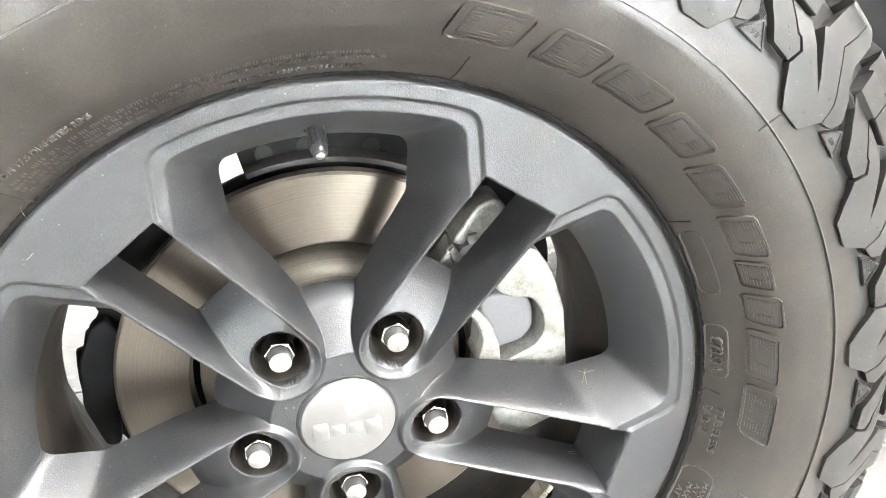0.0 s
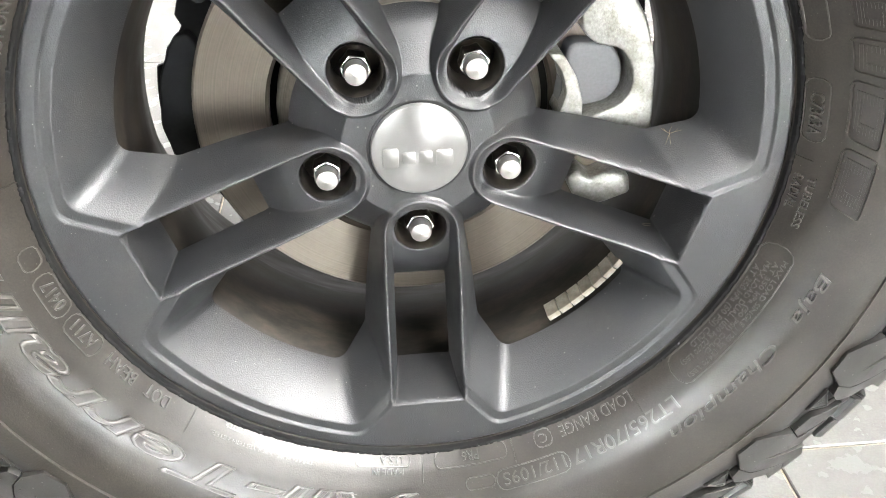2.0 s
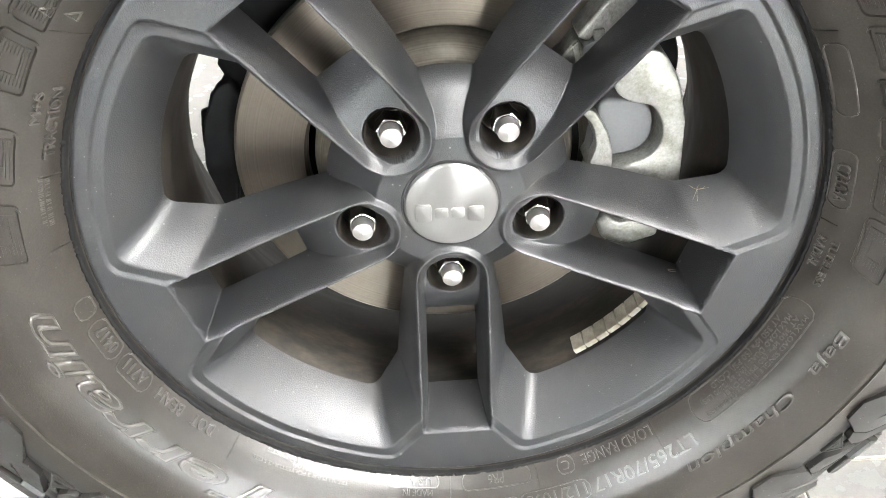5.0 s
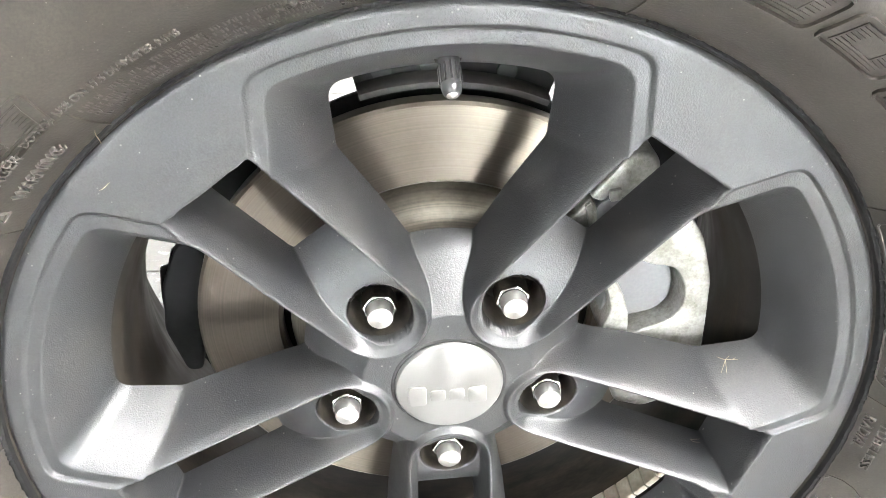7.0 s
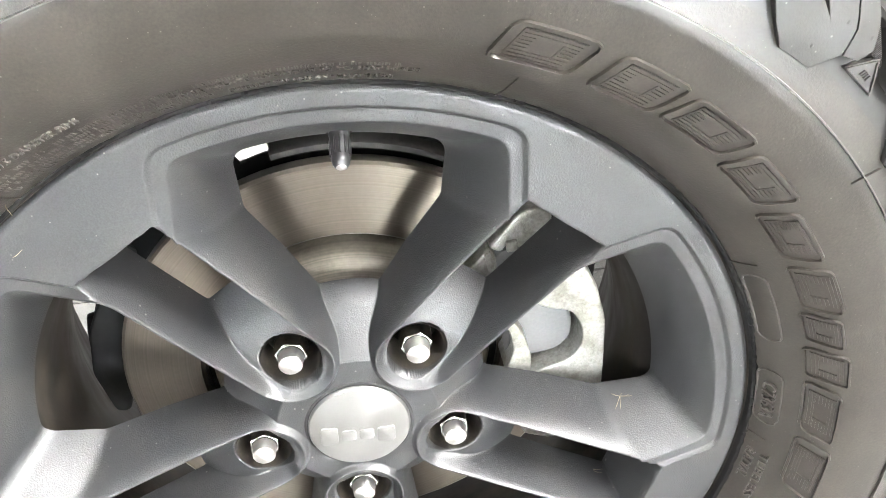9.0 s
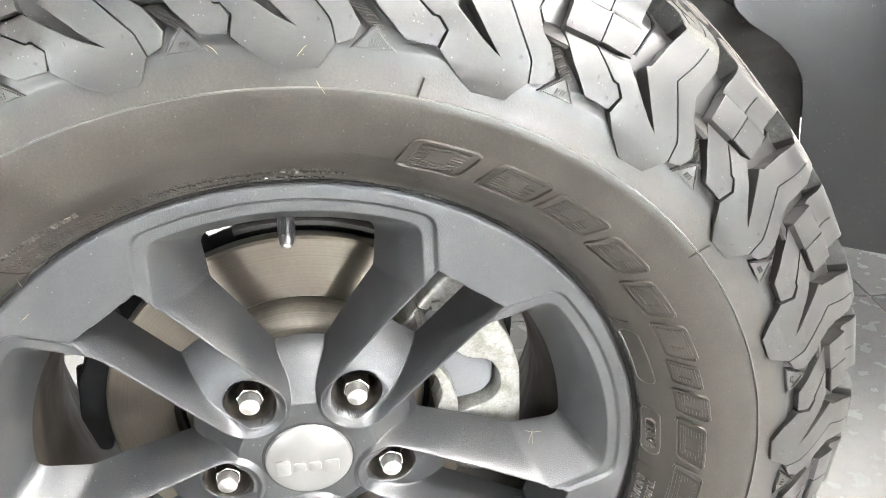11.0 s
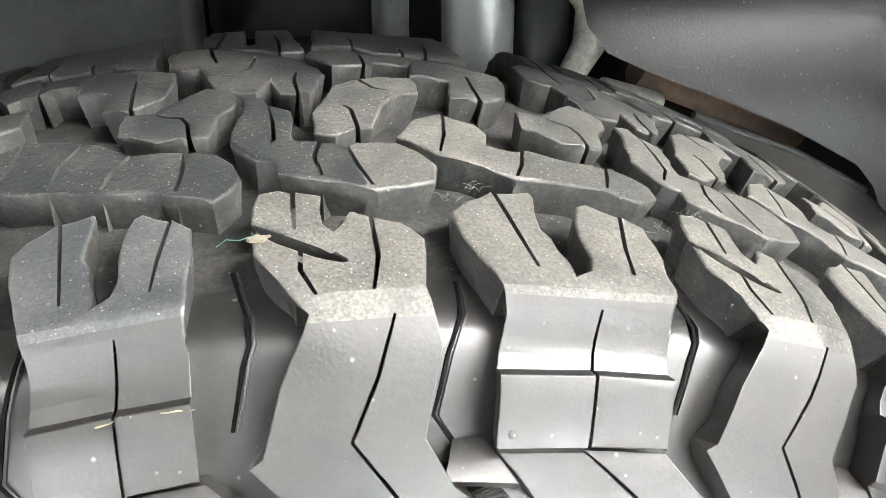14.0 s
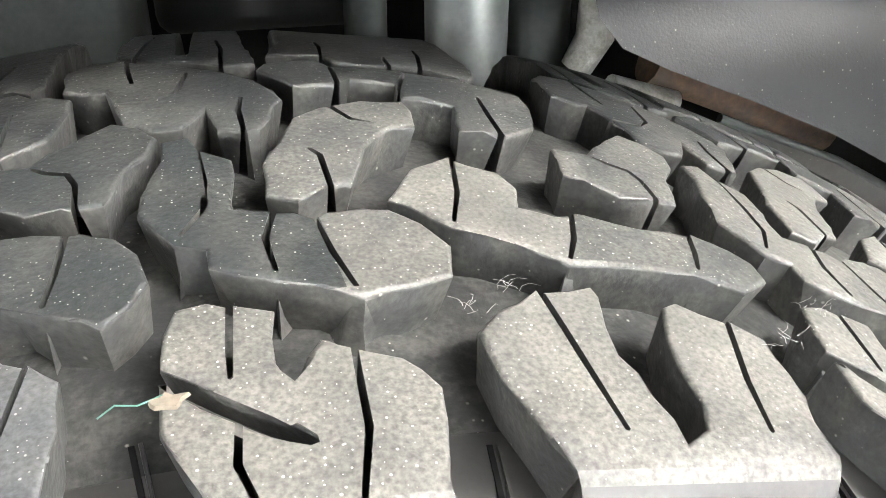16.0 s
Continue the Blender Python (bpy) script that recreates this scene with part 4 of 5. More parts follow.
def build_wheel():
    wheel = thing("alloy_wheel", "satin graphite cast alloy wheel with five forked spokes", "wheel", (0, 0, AXLE))
    rs = np.concatenate([np.arange(29.0, 215, 1.0), np.arange(215, 236.4, 0.7)])
    na = 1300
    an = np.linspace(0, 2 * np.pi, na, endpoint=False)
    R, A = np.meshgrid(rs, an, indexing="ij")

    def height(R, A):
        sec = (A - radians(-90) + radians(36)) % radians(72) - radians(36)
        return rim_lip(face_height(R * np.cos(sec), R * np.sin(sec)), R)

    def field(R, A):
        sec = (A - radians(-90) + radians(36)) % radians(72) - radians(36)
        u, v = R * np.cos(sec), R * np.sin(sec)
        nut = np.hypot(u - 63.5, v)
        return np.where(nut < 24, 10.0, height(R, A) - open_depth(R))

    Fd = field(R, A)
    keep = Fd > 0
    q = keep | np.roll(keep, -1, 1)
    cell = (q[:-1] | q[1:])
    # draw boundary points onto the opening's edge
    used = np.zeros_like(keep)
    used[:-1] |= cell
    used[1:] |= cell
    used[:-1] |= np.roll(cell, 1, 1)
    used[1:] |= np.roll(cell, 1, 1)
    edge = used & ~keep
    R2, A2 = R.copy(), A.copy()
    for _ in range(6):
        f0 = field(R2, A2)
        fr = (field(R2 + 0.2, A2) - field(R2 - 0.2, A2)) / 0.4
        fa = (field(R2, A2 + 0.2 / R2) - field(R2, A2 - 0.2 / R2)) / 0.4
        g = fr * fr + fa * fa + 1e-6
        d = np.clip(-f0 / g, -3, 3)
        mv = edge & (np.abs(f0) > 0.05)
        R2 = np.where(mv, R2 + np.clip(d * fr, -0.7, 0.7), R2)
        A2 = np.where(mv, A2 + np.clip(d * fa, -0.7, 0.7) / R2, A2)
    Hh = np.where(edge, open_depth(R2), height(R2, A2))
    xyz = np.stack([R2 * np.cos(A2), -Hh, R2 * np.sin(A2)], -1) / 1000
    nr = len(rs)
    idx = np.arange(nr * na).reshape(nr, na)
    ii, jj = np.nonzero(cell)
    quads = np.stack([idx[ii, jj], idx[ii + 1, jj], idx[ii + 1, (jj + 1) % na], idx[ii, (jj + 1) % na]], 1)
    live = np.unique(quads)
    remap = np.full(nr * na, -1)
    remap[live] = np.arange(len(live))
    me = bpy.data.meshes.new("spoke_face")
    me.from_pydata(xyz.reshape(-1, 3)[live].tolist(), [], remap[quads].tolist())
    me.update()
    me.polygons.foreach_set("use_smooth", [True] * len(me.polygons))
    me.materials.append(PAINT)
    ob = new("spoke_face", me)
    ob.parent = wheel
    ob["label"] = "satin graphite spoke face"
    # barrel behind the face
    prof = [(6, 201), (13, 195), (24, 188), (60, 183), (95, 187), (120, 198), (150, 206), (168, 211), (172, 226), (178, 226), (178, 232), (166, 232), (150, 218),
            (112, 208), (90, 196), (60, 192), (26, 198), (8, 212), (-20, 226), (-26, 235.5), (-33, 236.0), (-20, 222)]
    part("barrel", revolve(prof, 240, closed=True), BARREL, wheel, "dusty brown-grey inner barrel", smooth=40)
    # centre cap
    prof = [(6, 31.6), (-6.5, 31.6), (-8.0, 30.6), (-9.0, 28), (-9.9, 20), (-10.4, 10), (-10.5, 0.01)]
    cap = part("centre_cap", revolve(prof, 96), SATIN_SILVER, wheel, "satin silver domed centre cap", smooth=30)
    prof = [(8, 29), (-4.6, 29.5), (-5.4, 31.4), (-5.4, 33.0), (-4.5, 34.4), (2, 34.6)]
    part("cap_gasket", revolve(prof, 96), BLACK, wheel, "black cap gasket")
    bm = bmesh.new()
    for x0, x1, z0, z1 in ((-24, -13.5, -10.5, 3.5), (-11.5, -2.5, -8, 0.5), (-0.5, 8.5, -8, 0.5), (10.5, 21.5, -11, 1.0)):
        plate(bm, rounded([(x0, z0), (x1, z0), (x1, z1), (x0, z1)], 2.5), -11.1, -8.5, bevel=0.4)
    part("emblem", bm, EMBLEM, cap, "raised silver emblem shapes", smooth=40)
    # wheel nuts
    first = None
    for k in range(5):
        a = radians(-90 + 72 * k)
        if first is None:
            nut = new("lug_nut")
            nut.parent = wheel
            first = nut
            bm = bmesh.new()
            hexa = [(8.9 * math.cos(radians(60 * i)) * 1.1547, 8.9 * math.sin(radians(60 * i)) * 1.1547) for i in range(6)]
            plate(bm, rounded(hexa, 1.2, 2), 3.0, 25, bevel=1.3)
            part("hex", bm, CHROME, nut, "chrome hexagon", smooth=35)
            part("tip", revolve([(6, 7.6), (0.5, 7.6), (0.2, 7.4), (-4.6, 7.1), (-5.2, 6.7), (-7.6, 0.01)], 40), NUT_TIP, nut, "turned bright tip", smooth=35)
            part("groove_ring", revolve([(4, 8.2), (2.8, 8.2), (2.6, 7.3)], 40), BLACK, nut)
            # cone runs up the hole as a dark sleeve that paints the recess shade
            part("seat_cone", revolve([(16, 9.0), (21, 12.0), (25.5, 15.7), (9.0, 16.0), (3.0, 16.7), (1.8, 17.3)], 48), SEAT, nut, "dark conical seat and sleeve, recess shade in its colour", smooth=40)
        else:
            nut = copy_thing(first, Matrix.Identity(4))
        nut.matrix_basis = Matrix.Translation((0.0635 * math.cos(a), 0, 0.0635 * math.sin(a))) @ Matrix.Rotation(0.4 * k, 4, "Y")
    # valve
    valve = new("valve")
    valve.parent = wheel
    valve.matrix_basis = Matrix.Translation((0, -0.0110, 0.2050)) @ Matrix.Rotation(radians(-58), 4, "X") @ Matrix.Diagonal((0.84, 0.84, 0.95, 1))
    bm = bmesh.new()
    tube(bm, [(0, 0, 0.006), (0, 0, 0.0), (0, 0, -0.004)], [0.010, 0.0095, 0.0075], 24)
    part("rubber_boot", bm, BLACK, valve, smooth=40)
    bm = bmesh.new()
    tube(bm, [(0, 0, -0.003), (0, 0, -0.006), (0, 0, -0.0065), (0, 0, -0.021), (0, 0, -0.0235), (0, 0, -0.025), (0, 0, -0.0255)], [0.0058, 0.0063, 0.0059, 0.0055, 0.0049, 0.0036, 0.0012], 32)
    part("cap", bm, VALVE_CAP, valve, "dark glossy grey valve cap", smooth=40)
    bm = bmesh.new()
    tube(bm, [(0, 0, -0.0240), (0, 0, -0.0253), (0, 0, -0.0262)], [0.0036, 0.0030, 0.0008], 24)
    part("cap_tip", bm, NUT_TIP, valve, "bright worn tip", smooth=60)
    bm = bmesh.new()
    for k in range(12):
        a = 2 * math.pi * k / 12
        c, d = math.cos(a) * 0.0058, math.sin(a) * 0.0058
        tube(bm, [(c, d, -0.009), (c, d, -0.019)], 0.0006, 6)
    part("grip_ribs", bm, VALVE_CAP, valve, smooth=60)
    # stick-on balance weights on the barrel
    first = None
    strip_ob = new("balance_weights")
    strip_ob.parent = wheel
    strip_ob["label"] = "strip of stick-on zinc balance weights"
    for k in range(8):
        a = radians(-56.6 + 3.35 * k)
        if first is None:
            bm = bmesh.new()
            box(bm, -0.0050, 0.0050, 0.008, 0.024, -0.0005, 0.0045, bevel=0.0008)
            first = part("weight", bm, LEAD, strip_ob)
            ob = first
        else:
            ob = new("weight", first.data)
            ob.parent = strip_ob
        ob.matrix_basis = Matrix.Translation((0.1846 * math.cos(a), 0, 0.1846 * math.sin(a))) @ Matrix.Rotation(-(a + math.pi / 2), 4, "Y")
    return wheel


wheel = build_wheel()


# ---- brake ----
def build_brake():
    disc = thing("brake_disc", "turned steel brake disc with a brownish hat behind the spokes", "brake disc", (0, 0, AXLE))
    part("friction_ring", revolve([(59, 98.5), (56, 101), (56, 148), (57.5, 150), (66, 150), (68, 149), (68, 98.5)], 200, closed=True), STEEL, disc, "bright turned friction ring", smooth=30)
    part("hat", revolve([(82, 94.0), (62, 93.6), (52, 90.5), (46.5, 84), (43.5, 76), (42.5, 70), (40, 60), (36, 55), (34, 0.01)], 160), HAT, disc, "dull brown-grey hat", smooth=40)
    return disc


build_brake()


# ---- caliper, shield and wheel well ----
def cast_part(name, outline, y0, y1, mat, parent, bevel=3.0, radius=5.0, label=""):
    bm = bmesh.new()
    plate(bm, rounded(outline, radius), y0, y1, bevel=bevel, seg=3)
    return part(name, bm, mat, parent, label, smooth=50)


def build_caliper():
    cal = thing("brake_caliper", "silver zinc-plated brake caliper with a grey piston housing beside the disc", "brake caliper", (0, 0, AXLE))
    cast_part("bridge", [(116, 90), (142, 87), (154, 68), (163, 38), (165, 5), (166, -24), (140, -27), (118, -9), (112, -4), (122, 1), (143, 9), (149, 20), (148, 34), (140, 48),
                         (121, 52), (112, 60), (110, 78)], 28, 62, CAST, cal, 5.0, 6.0, "rough silver cast bridge")
    cast_part("piston_housing", [(100, 0), (136, 7), (144.5, 17), (144.5, 34), (136, 47), (106, 50)], 40, 66, PISTON, cal, 3.0, 8.0, "matt grey piston housing")
    cast_part("pad_ear", [(90, 46), (100, 46), (111, 28), (116, 10), (116, -5), (98, -2), (104, 18), (100, 34)], 30, 58, CAST, cal, 3.0, 4.0)
    cast_part("guide_boss", [(84, 97), (92, 107), (103, 121), (112, 124), (120, 123), (124, 115), (121, 106), (113, 101), (112, 93), (107, 91), (103, 97), (97, 99), (93, 93)], 33, 60, CAST, cal, 5.0, 5.0, "lumpy silver guide boss")
    cast_part("pad_spring", [(70, 78), (78, 84), (86, 95), (91, 88), (92, 71), (80, 67)], 37, 58, CAST, cal, 2.5, 4.0)
    cast_part("spring_rib", [(83, 90), (86.5, 93), (91.5, 73), (88, 71)], 35, 40, CAST, cal, 0.8, 1.0)
    cast_part("clip", [(95, 102), (102, 103), (102.5, 96), (96, 95)], 30, 34, CAST, cal, 0.8, 1.0, "small silver sheet clip")
    bm = bmesh.new()
    tube(bm, [(0.100, 0.040, 0.081), (0.100, 0.042, 0.081), (0.100, 0.058, 0.081)], [0.0098, 0.0112, 0.0112], 28)
    part("bolt_boss", bm, PISTON, cal, "dark grey round boss", smooth=40)
    cast_part("lower_boss", [(110, -50), (120, -44), (128, -52), (142, -46), (157, -51), (159, -66), (136, -74), (116, -67)], 36, 60, CAST, cal, 4.0, 4.0)
    bm = bmesh.new()
    tube(bm, [(0.100, 0.0365, 0.080), (0.100, 0.0375, 0.080), (0.100, 0.050, 0.080)], [0.0030, 0.0036, 0.0036], 6)
    part("guide_bolt", bm, PISTON, cal, "dull grey guide bolt", smooth=40)
    # near-black plate added so the gaps round the bridge look dark
    cast_part("gap_plate", [(88, 96), (100, 134), (128, 136), (150, 108), (164, 70), (162, -20), (150, -72), (108, -64), (92, -20), (88, 40)], 62, 96, SHIELD, cal, 2.0, 8.0, "black plate filling the dark gaps behind the bridge")


def build_shield():
    """Black backing plate; its rim is stepped."""
    sh = thing("dust_shield", "black pressed-steel dust shield behind the brake disc", "shield", (0, 0, AXLE))
    bm = bmesh.new()
    steps = [(-35, 158), (36, 158), (44, 165), (55, 172), (57, 150), (63, 150), (64, 172), (66, 198), (105, 198), (106.3, 150), (114, 150), (115, 166), (117, 170), (140, 176), (157, 170), (159, 164), (163, 166),
             (165, 171), (169, 172), (170, 177), (192, 178), (193, 170), (196, 164), (230, 158), (325, 158)]
    outer = [(r * math.cos(radians(a)), r * math.sin(radians(a))) for a0, a1 in zip(steps, steps[1:] + [(325, 158)])
             for a, r in [(a0[0] + (a1[0] - a0[0]) * k / 6, a0[1] + (a1[1] - a0[1]) * k / 6) for k in range(6)]]
    plate(bm, outer, 86, 90, bevel=1.0)
    part("backing_plate", bm, SHIELD, sh, smooth=40)
    for a in (74, 90, 100, 128, 150):
        c, d = math.cos(radians(a)), math.sin(radians(a))
        bm = bmesh.new()
        tube(bm, [(0.160 * c, 0.084, 0.160 * d), (0.160 * c, 0.088, 0.160 * d)], 0.006, 12)
        part("rivet", bm, FRAME, sh, smooth=40)
    part("lip", revolve([(84, 157), (72, 157), (70, 155.5), (70, 152), (73, 151.5), (84, 155)], 90, a0=64.5, a1=105.5, closed=True), SHIELD_LIP, sh, "dark brown lip", smooth=40)
    cast_part("abs_bracket", [(-172, 26), (-160, 52), (-148, 58), (-140, 40), (-150, 0), (-158, -46), (-168, -46), (-177, -10)], 76, 88, SHIELD, sh, 2.0, 5.0)
    kn = thing("axle_knuckle", "black steering knuckle and axle end behind the brake", "knuckle", (0, 0, AXLE))
    bm = bmesh.new()
    tube(bm, [(0, 0.09, 0), (0, 0.16, 0), (0, 0.17, 0), (0, 0.40, 0)], [0.085, 0.080, 0.05, 0.045], 28)
    part("axle_tube", bm, BLACK, kn, smooth=40)
    bm = bmesh.new()
    tube(bm, [(0.0, 0.13, -0.10), (-0.01, 0.14, 0.0), (0.03, 0.16, 0.09)], [0.028, 0.045, 0.03], 16)
    part("upright", bm, BLACK, kn, smooth=40)


def build_well():
    body = thing("wheel_arch", "dark plastic wheel-arch liner and inner panels of a parked car", "car body", (0, 0, AXLE))
    # dark satin panel with a stepped cut-out round the tyre, its upper part leaning back
    edge = [(190, 420), (198, 368), (210, 352), (236, 340), (285, 321), (335, 300), (385, 273), (400, 257), (408, 242), (420, 232), (452, 213), (473, 195),
            (485, 176), (491, 150), (496, 115), (507, 60), (520, 10), (532, -4), (560, -12), (634, -32), (660, -30), (900, -30)]
    edge = [(a[0] + (b[0] - a[0]) * k / 4, a[1] + (b[1] - a[1]) * k / 4) for a, b in zip(edge, edge[1:]) for k in range(4)] + edge[-1:]
    bm = bmesh.new()
    cols = []
    for x, z in edge:
        col = []
        for k in range(17):
            w = (z + (780 - z) * (k / 16) ** 1.3) / 1000
            lean = 0.45 * (math.log(1 + math.exp((w - 0.30) / 0.03)) * 0.03)
            col.append(bm.verts.new((x / 1000, 0.25 + lean, w)))
        cols.append(col)
    for a, b in zip(cols, cols[1:]):
        for k in range(16):
            bm.faces.new((a[k], b[k], b[k + 1], a[k + 1]))
    bmesh.ops.solidify(bm, geom=bm.faces[:], thickness=0.005)
    bmesh.ops.recalc_face_normals(bm, faces=bm.faces)
    part("liner_panel", bm, LINER, body, "scuffed black satin plastic liner panel", smooth=40)
    # recessed pocket behind the cut-out: meets the panel on its lower side, ends in a free lip above
    rim = [(270, 308), (300, 296), (352, 275), (409, 244), (440, 222), (466, 205), (484, 180), (492, 150), (497, 115), (508, 60), (521, 10)]
    rim = [(a[0] + (b[0] - a[0]) * k / 5, a[1] + (b[1] - a[1]) * k / 5) for a, b in zip(rim, rim[1:]) for k in range(5)] + rim[-1:]
    bm = bmesh.new()
    cols = []
    for n, (x, z) in enumerate(rim):
        joined = min(1.0, max(0.0, (n - 15) / 4))
        col = []
        for k in range(15):
            t = k / 14
            deep = 0.278 - 0.024 * joined * (1 - min(1.0, t / 0.22)) ** 2 - 0.006 * (1 - joined) * (1 - min(1.0, t / 0.1)) ** 2
            col.append(bm.verts.new((x / 1000 * (1 - 0.38 * t), deep + 0.02 * t * t, z / 1000 * (1 - 0.38 * t))))
        cols.append(col)
    for a, b in zip(cols, cols[1:]):
        for k in range(14):
            bm.faces.new((a[k], b[k], b[k + 1], a[k + 1]))
    bmesh.ops.solidify(bm, geom=bm.faces[:], thickness=0.004)
    bmesh.ops.recalc_face_normals(bm, faces=bm.faces)
    part("liner_pocket", bm, LINER_DUSTY, body, "dusty moulded liner pocket", smooth=40)
    bm = bmesh.new()
    tube(bm, [(0.262, 0.345, 0.322), (0.335, 0.345, 0.292), (0.40, 0.35, 0.262)], 0.014, 14)
    part("rusty_bar", bm, RUST, body, "brown rusty steel bar", smooth=60)
    bm = bmesh.new()
    tube(bm, [(0.272, 0.2745, 0.309), (0.302, 0.2745, 0.297), (0.354, 0.2745, 0.276), (0.411, 0.2725, 0.245)], 0.0026, 10)
    part("edge_trim", bm, FRAME, body, "pale worn edge strip", smooth=60)
    # block added in place of the car body, stopping light from behind
    bm = bmesh.new()
    box(bm, -0.35, 1.3, 0.50, 1.15, 0.20, 1.1, bevel=0.03)
    part("light_stop_block", bm, SHIELD, body, "black block added behind the arch to stop light")
    # near-black sheet added so the void behind the cut-out stays dark
    bm = bmesh.new()
    box(bm, 0.23, 0.95, 0.42, 0.45, 0.06, 0.70, bevel=0.01)
    part("dark_gap_sheet", bm, SHIELD, body, "near-black sheet filling the dark gap behind the liner")
    bm = bmesh.new()
    box(bm, 0.9, 1.6, 0.02, 0.52, -0.12, 1.2, bevel=0.03)
    part("sill", bm, LINER, body)
    # unseen slab over the tyre, placed to shade the tread's rear rows
    bm = bmesh.new()
    box(bm, -0.70, 0.90, -0.03, 0.60, 0.565, 0.60, bevel=0.012)
    part("arch_shade_slab", bm, BLACK, body)
    bm = bmesh.new()
    box(bm, -0.40, -0.032, 0.36, 0.44, 0.17, 0.62, bevel=0.012, seg=3)
    part("frame_rail", bm, FRAME, body, "dull grey frame rail", smooth=40)
    bm = bmesh.new()
    box(bm, -0.03, 0.118, 0.44, 0.47, 0.33, 0.60, bevel=0.012, seg=3)
    part("spring_tower", bm, SHIELD, body, smooth=40)
    bm = bmesh.new()
    box(bm, 0.086, 0.108, 0.385, 0.43, 0.15, 0.62, bevel=0.006, seg=3)
    part("bracket_post", bm, FRAME, body, "grey bracket post", smooth=40)
    bm = bmesh.new()
    box(bm, 0.186, 0.222, 0.37, 0.41, 0.15, 0.62, bevel=0.01, seg=3)
    part("bracket_post", bm, FRAME, body, "grey bracket post", smooth=40)
    bm = bmesh.new()
    tube(bm, [(0.218, 0.355, 0.318), (0.228, 0.352, 0.338), (0.226, 0.352, 0.365), (0.214, 0.356, 0.380)], [0.010, 0.012, 0.010, 0.008], 12)
    tube(bm, [(0.230, 0.33, 0.312), (0.275, 0.33, 0.300)], [0.009, 0.007], 12)
    part("bright_bracket", bm, CAST, body, "bright bare-metal bracket", smooth=50)
    damper = thing("damper", "grey painted shock absorber beside the frame", "shock absorber", (0.155, 0.38, AXLE))
    bm = bmesh.new()
    tube(bm, [(0, 0, 0.12), (0, 0, 0.125), (0, 0, 0.62)], [0.02, 0.0255, 0.0255], 32)
    part("tube", bm, SHOCK, damper, smooth=40)
    bm = bmesh.new()
    tube(bm, [(0, 0, -0.10), (0, 0, 0.12)], 0.008, 16)
    part("rod", bm, CHROME, damper, smooth=40)


build_caliper()
build_shield()
build_well()


# ---- sidewall lettering ----
def side_point(angle, r, h):
    """A place on the front sidewall: degrees, mm from the axle, mm proud."""
    k = FINE_S < -60
    s = float(np.interp(r, FINE_R[k], FINE_S[k]))
    y = np.interp(s, FINE_S, FINE_Y) + h * np.interp(s, FINE_S, NORM_Y)
    rr = np.interp(s, FINE_S, FINE_R) + h * np.interp(s, FINE_S, NORM_R)
    return Vector((rr * math.cos(radians(angle)), y, rr * math.sin(radians(angle)))) / 1000


def ring_text(words, a0, a1, r, tall, name="lettering", proud=1.8, lean=0.0, bold=0.0, hollow=0.0, mat=None):
    """Raised words set clockwise from a0 to a1 degrees, feet at r mm."""
    cu = bpy.data.curves.new("tmp", "FONT")
    cu.body = words
    cu.resolution_u = 3
    cu.extrude = 0.0 if hollow else 0.05
    if hollow:
        cu.fill_mode = "NONE"
        cu.bevel_depth = hollow
        cu.bevel_resolution = 1
    cu.offset = bold
    cu.shear = lean
    ob = bpy.data.objects.new("tmp", cu)
    scene.collection.objects.link(ob)
    bpy.context.view_layer.update()
    me = bpy.data.meshes.new_from_object(ob.evaluated_get(bpy.context.evaluated_depsgraph_get()))
    bpy.data.objects.remove(ob)
    bm = bmesh.new()
    bm.from_mesh(me)
    bpy.data.meshes.remove(me)
    xs = [v.co.x for v in bm.verts]
    lo, hi = min(xs), max(xs)
    for v in bm.verts:
        f = (v.co.x - lo) / (hi - lo)
        v.co = side_point(a0 + (a1 - a0) * f, r + v.co.y * tall / 0.7, proud * (v.co.z / hollow) if hollow else proud if v.co.z > 0 else -1.5)
    return part(name, bm, mat or RUBBER_RUBBED, tyre)


def ring_line(bm, pts, width=0.8, proud=0.6, closed=False):
    """A raised line through points (degrees, mm)."""
    if closed:
        pts = pts + pts[:1]
    fine = []
    for (a, r), (b, q) in zip(pts, pts[1:]):
        n = max(1, int(abs(b - a) / 1.0), int(abs(q - r) / 2.0))
        fine += [(a + (b - a) * k / n, r + (q - r) * k / n) for k in range(n)]
    fine.append(pts[-1])
    rows = []
    for k, (a, r) in enumerate(fine):
        a0, r0 = fine[max(k - 1, 0)]
        a1, r1 = fine[min(k + 1, len(fine) - 1)]
        if closed and k in (0, len(fine) - 1):
            a0, r0 = fine[-2]
            a1, r1 = fine[1]
        d = Vector((radians(a1 - a0) * r, r1 - r0)).normalized()
        nx, nr = -d.y * width / 2, d.x * width / 2
        rows.append([bm.verts.new(side_point(a + math.degrees(nx * q / r), r + nr * q, h)) for q, h in ((1.4, -0.5), (0.8, proud), (-0.8, proud), (-1.4, -0.5))])
    for p, q in zip(rows, rows[1:]):
        for k in range(3):
            bm.faces.new((p[k], p[k + 1], q[k + 1], q[k]))


def ring_panel(bm, pts, proud=0.45):
    """A raised flat patch inside points (degrees, mm)."""
    top = [bm.verts.new(side_point(a, r, proud)) for a, r in pts]
    low = [bm.verts.new(side_point(a, r, -0.6)) for a, r in pts]
    bm.faces.new(top)
    for k in range(len(pts)):
        j = (k + 1) % len(pts)
        bm.faces.new((top[k], low[k], low[j], top[j]))


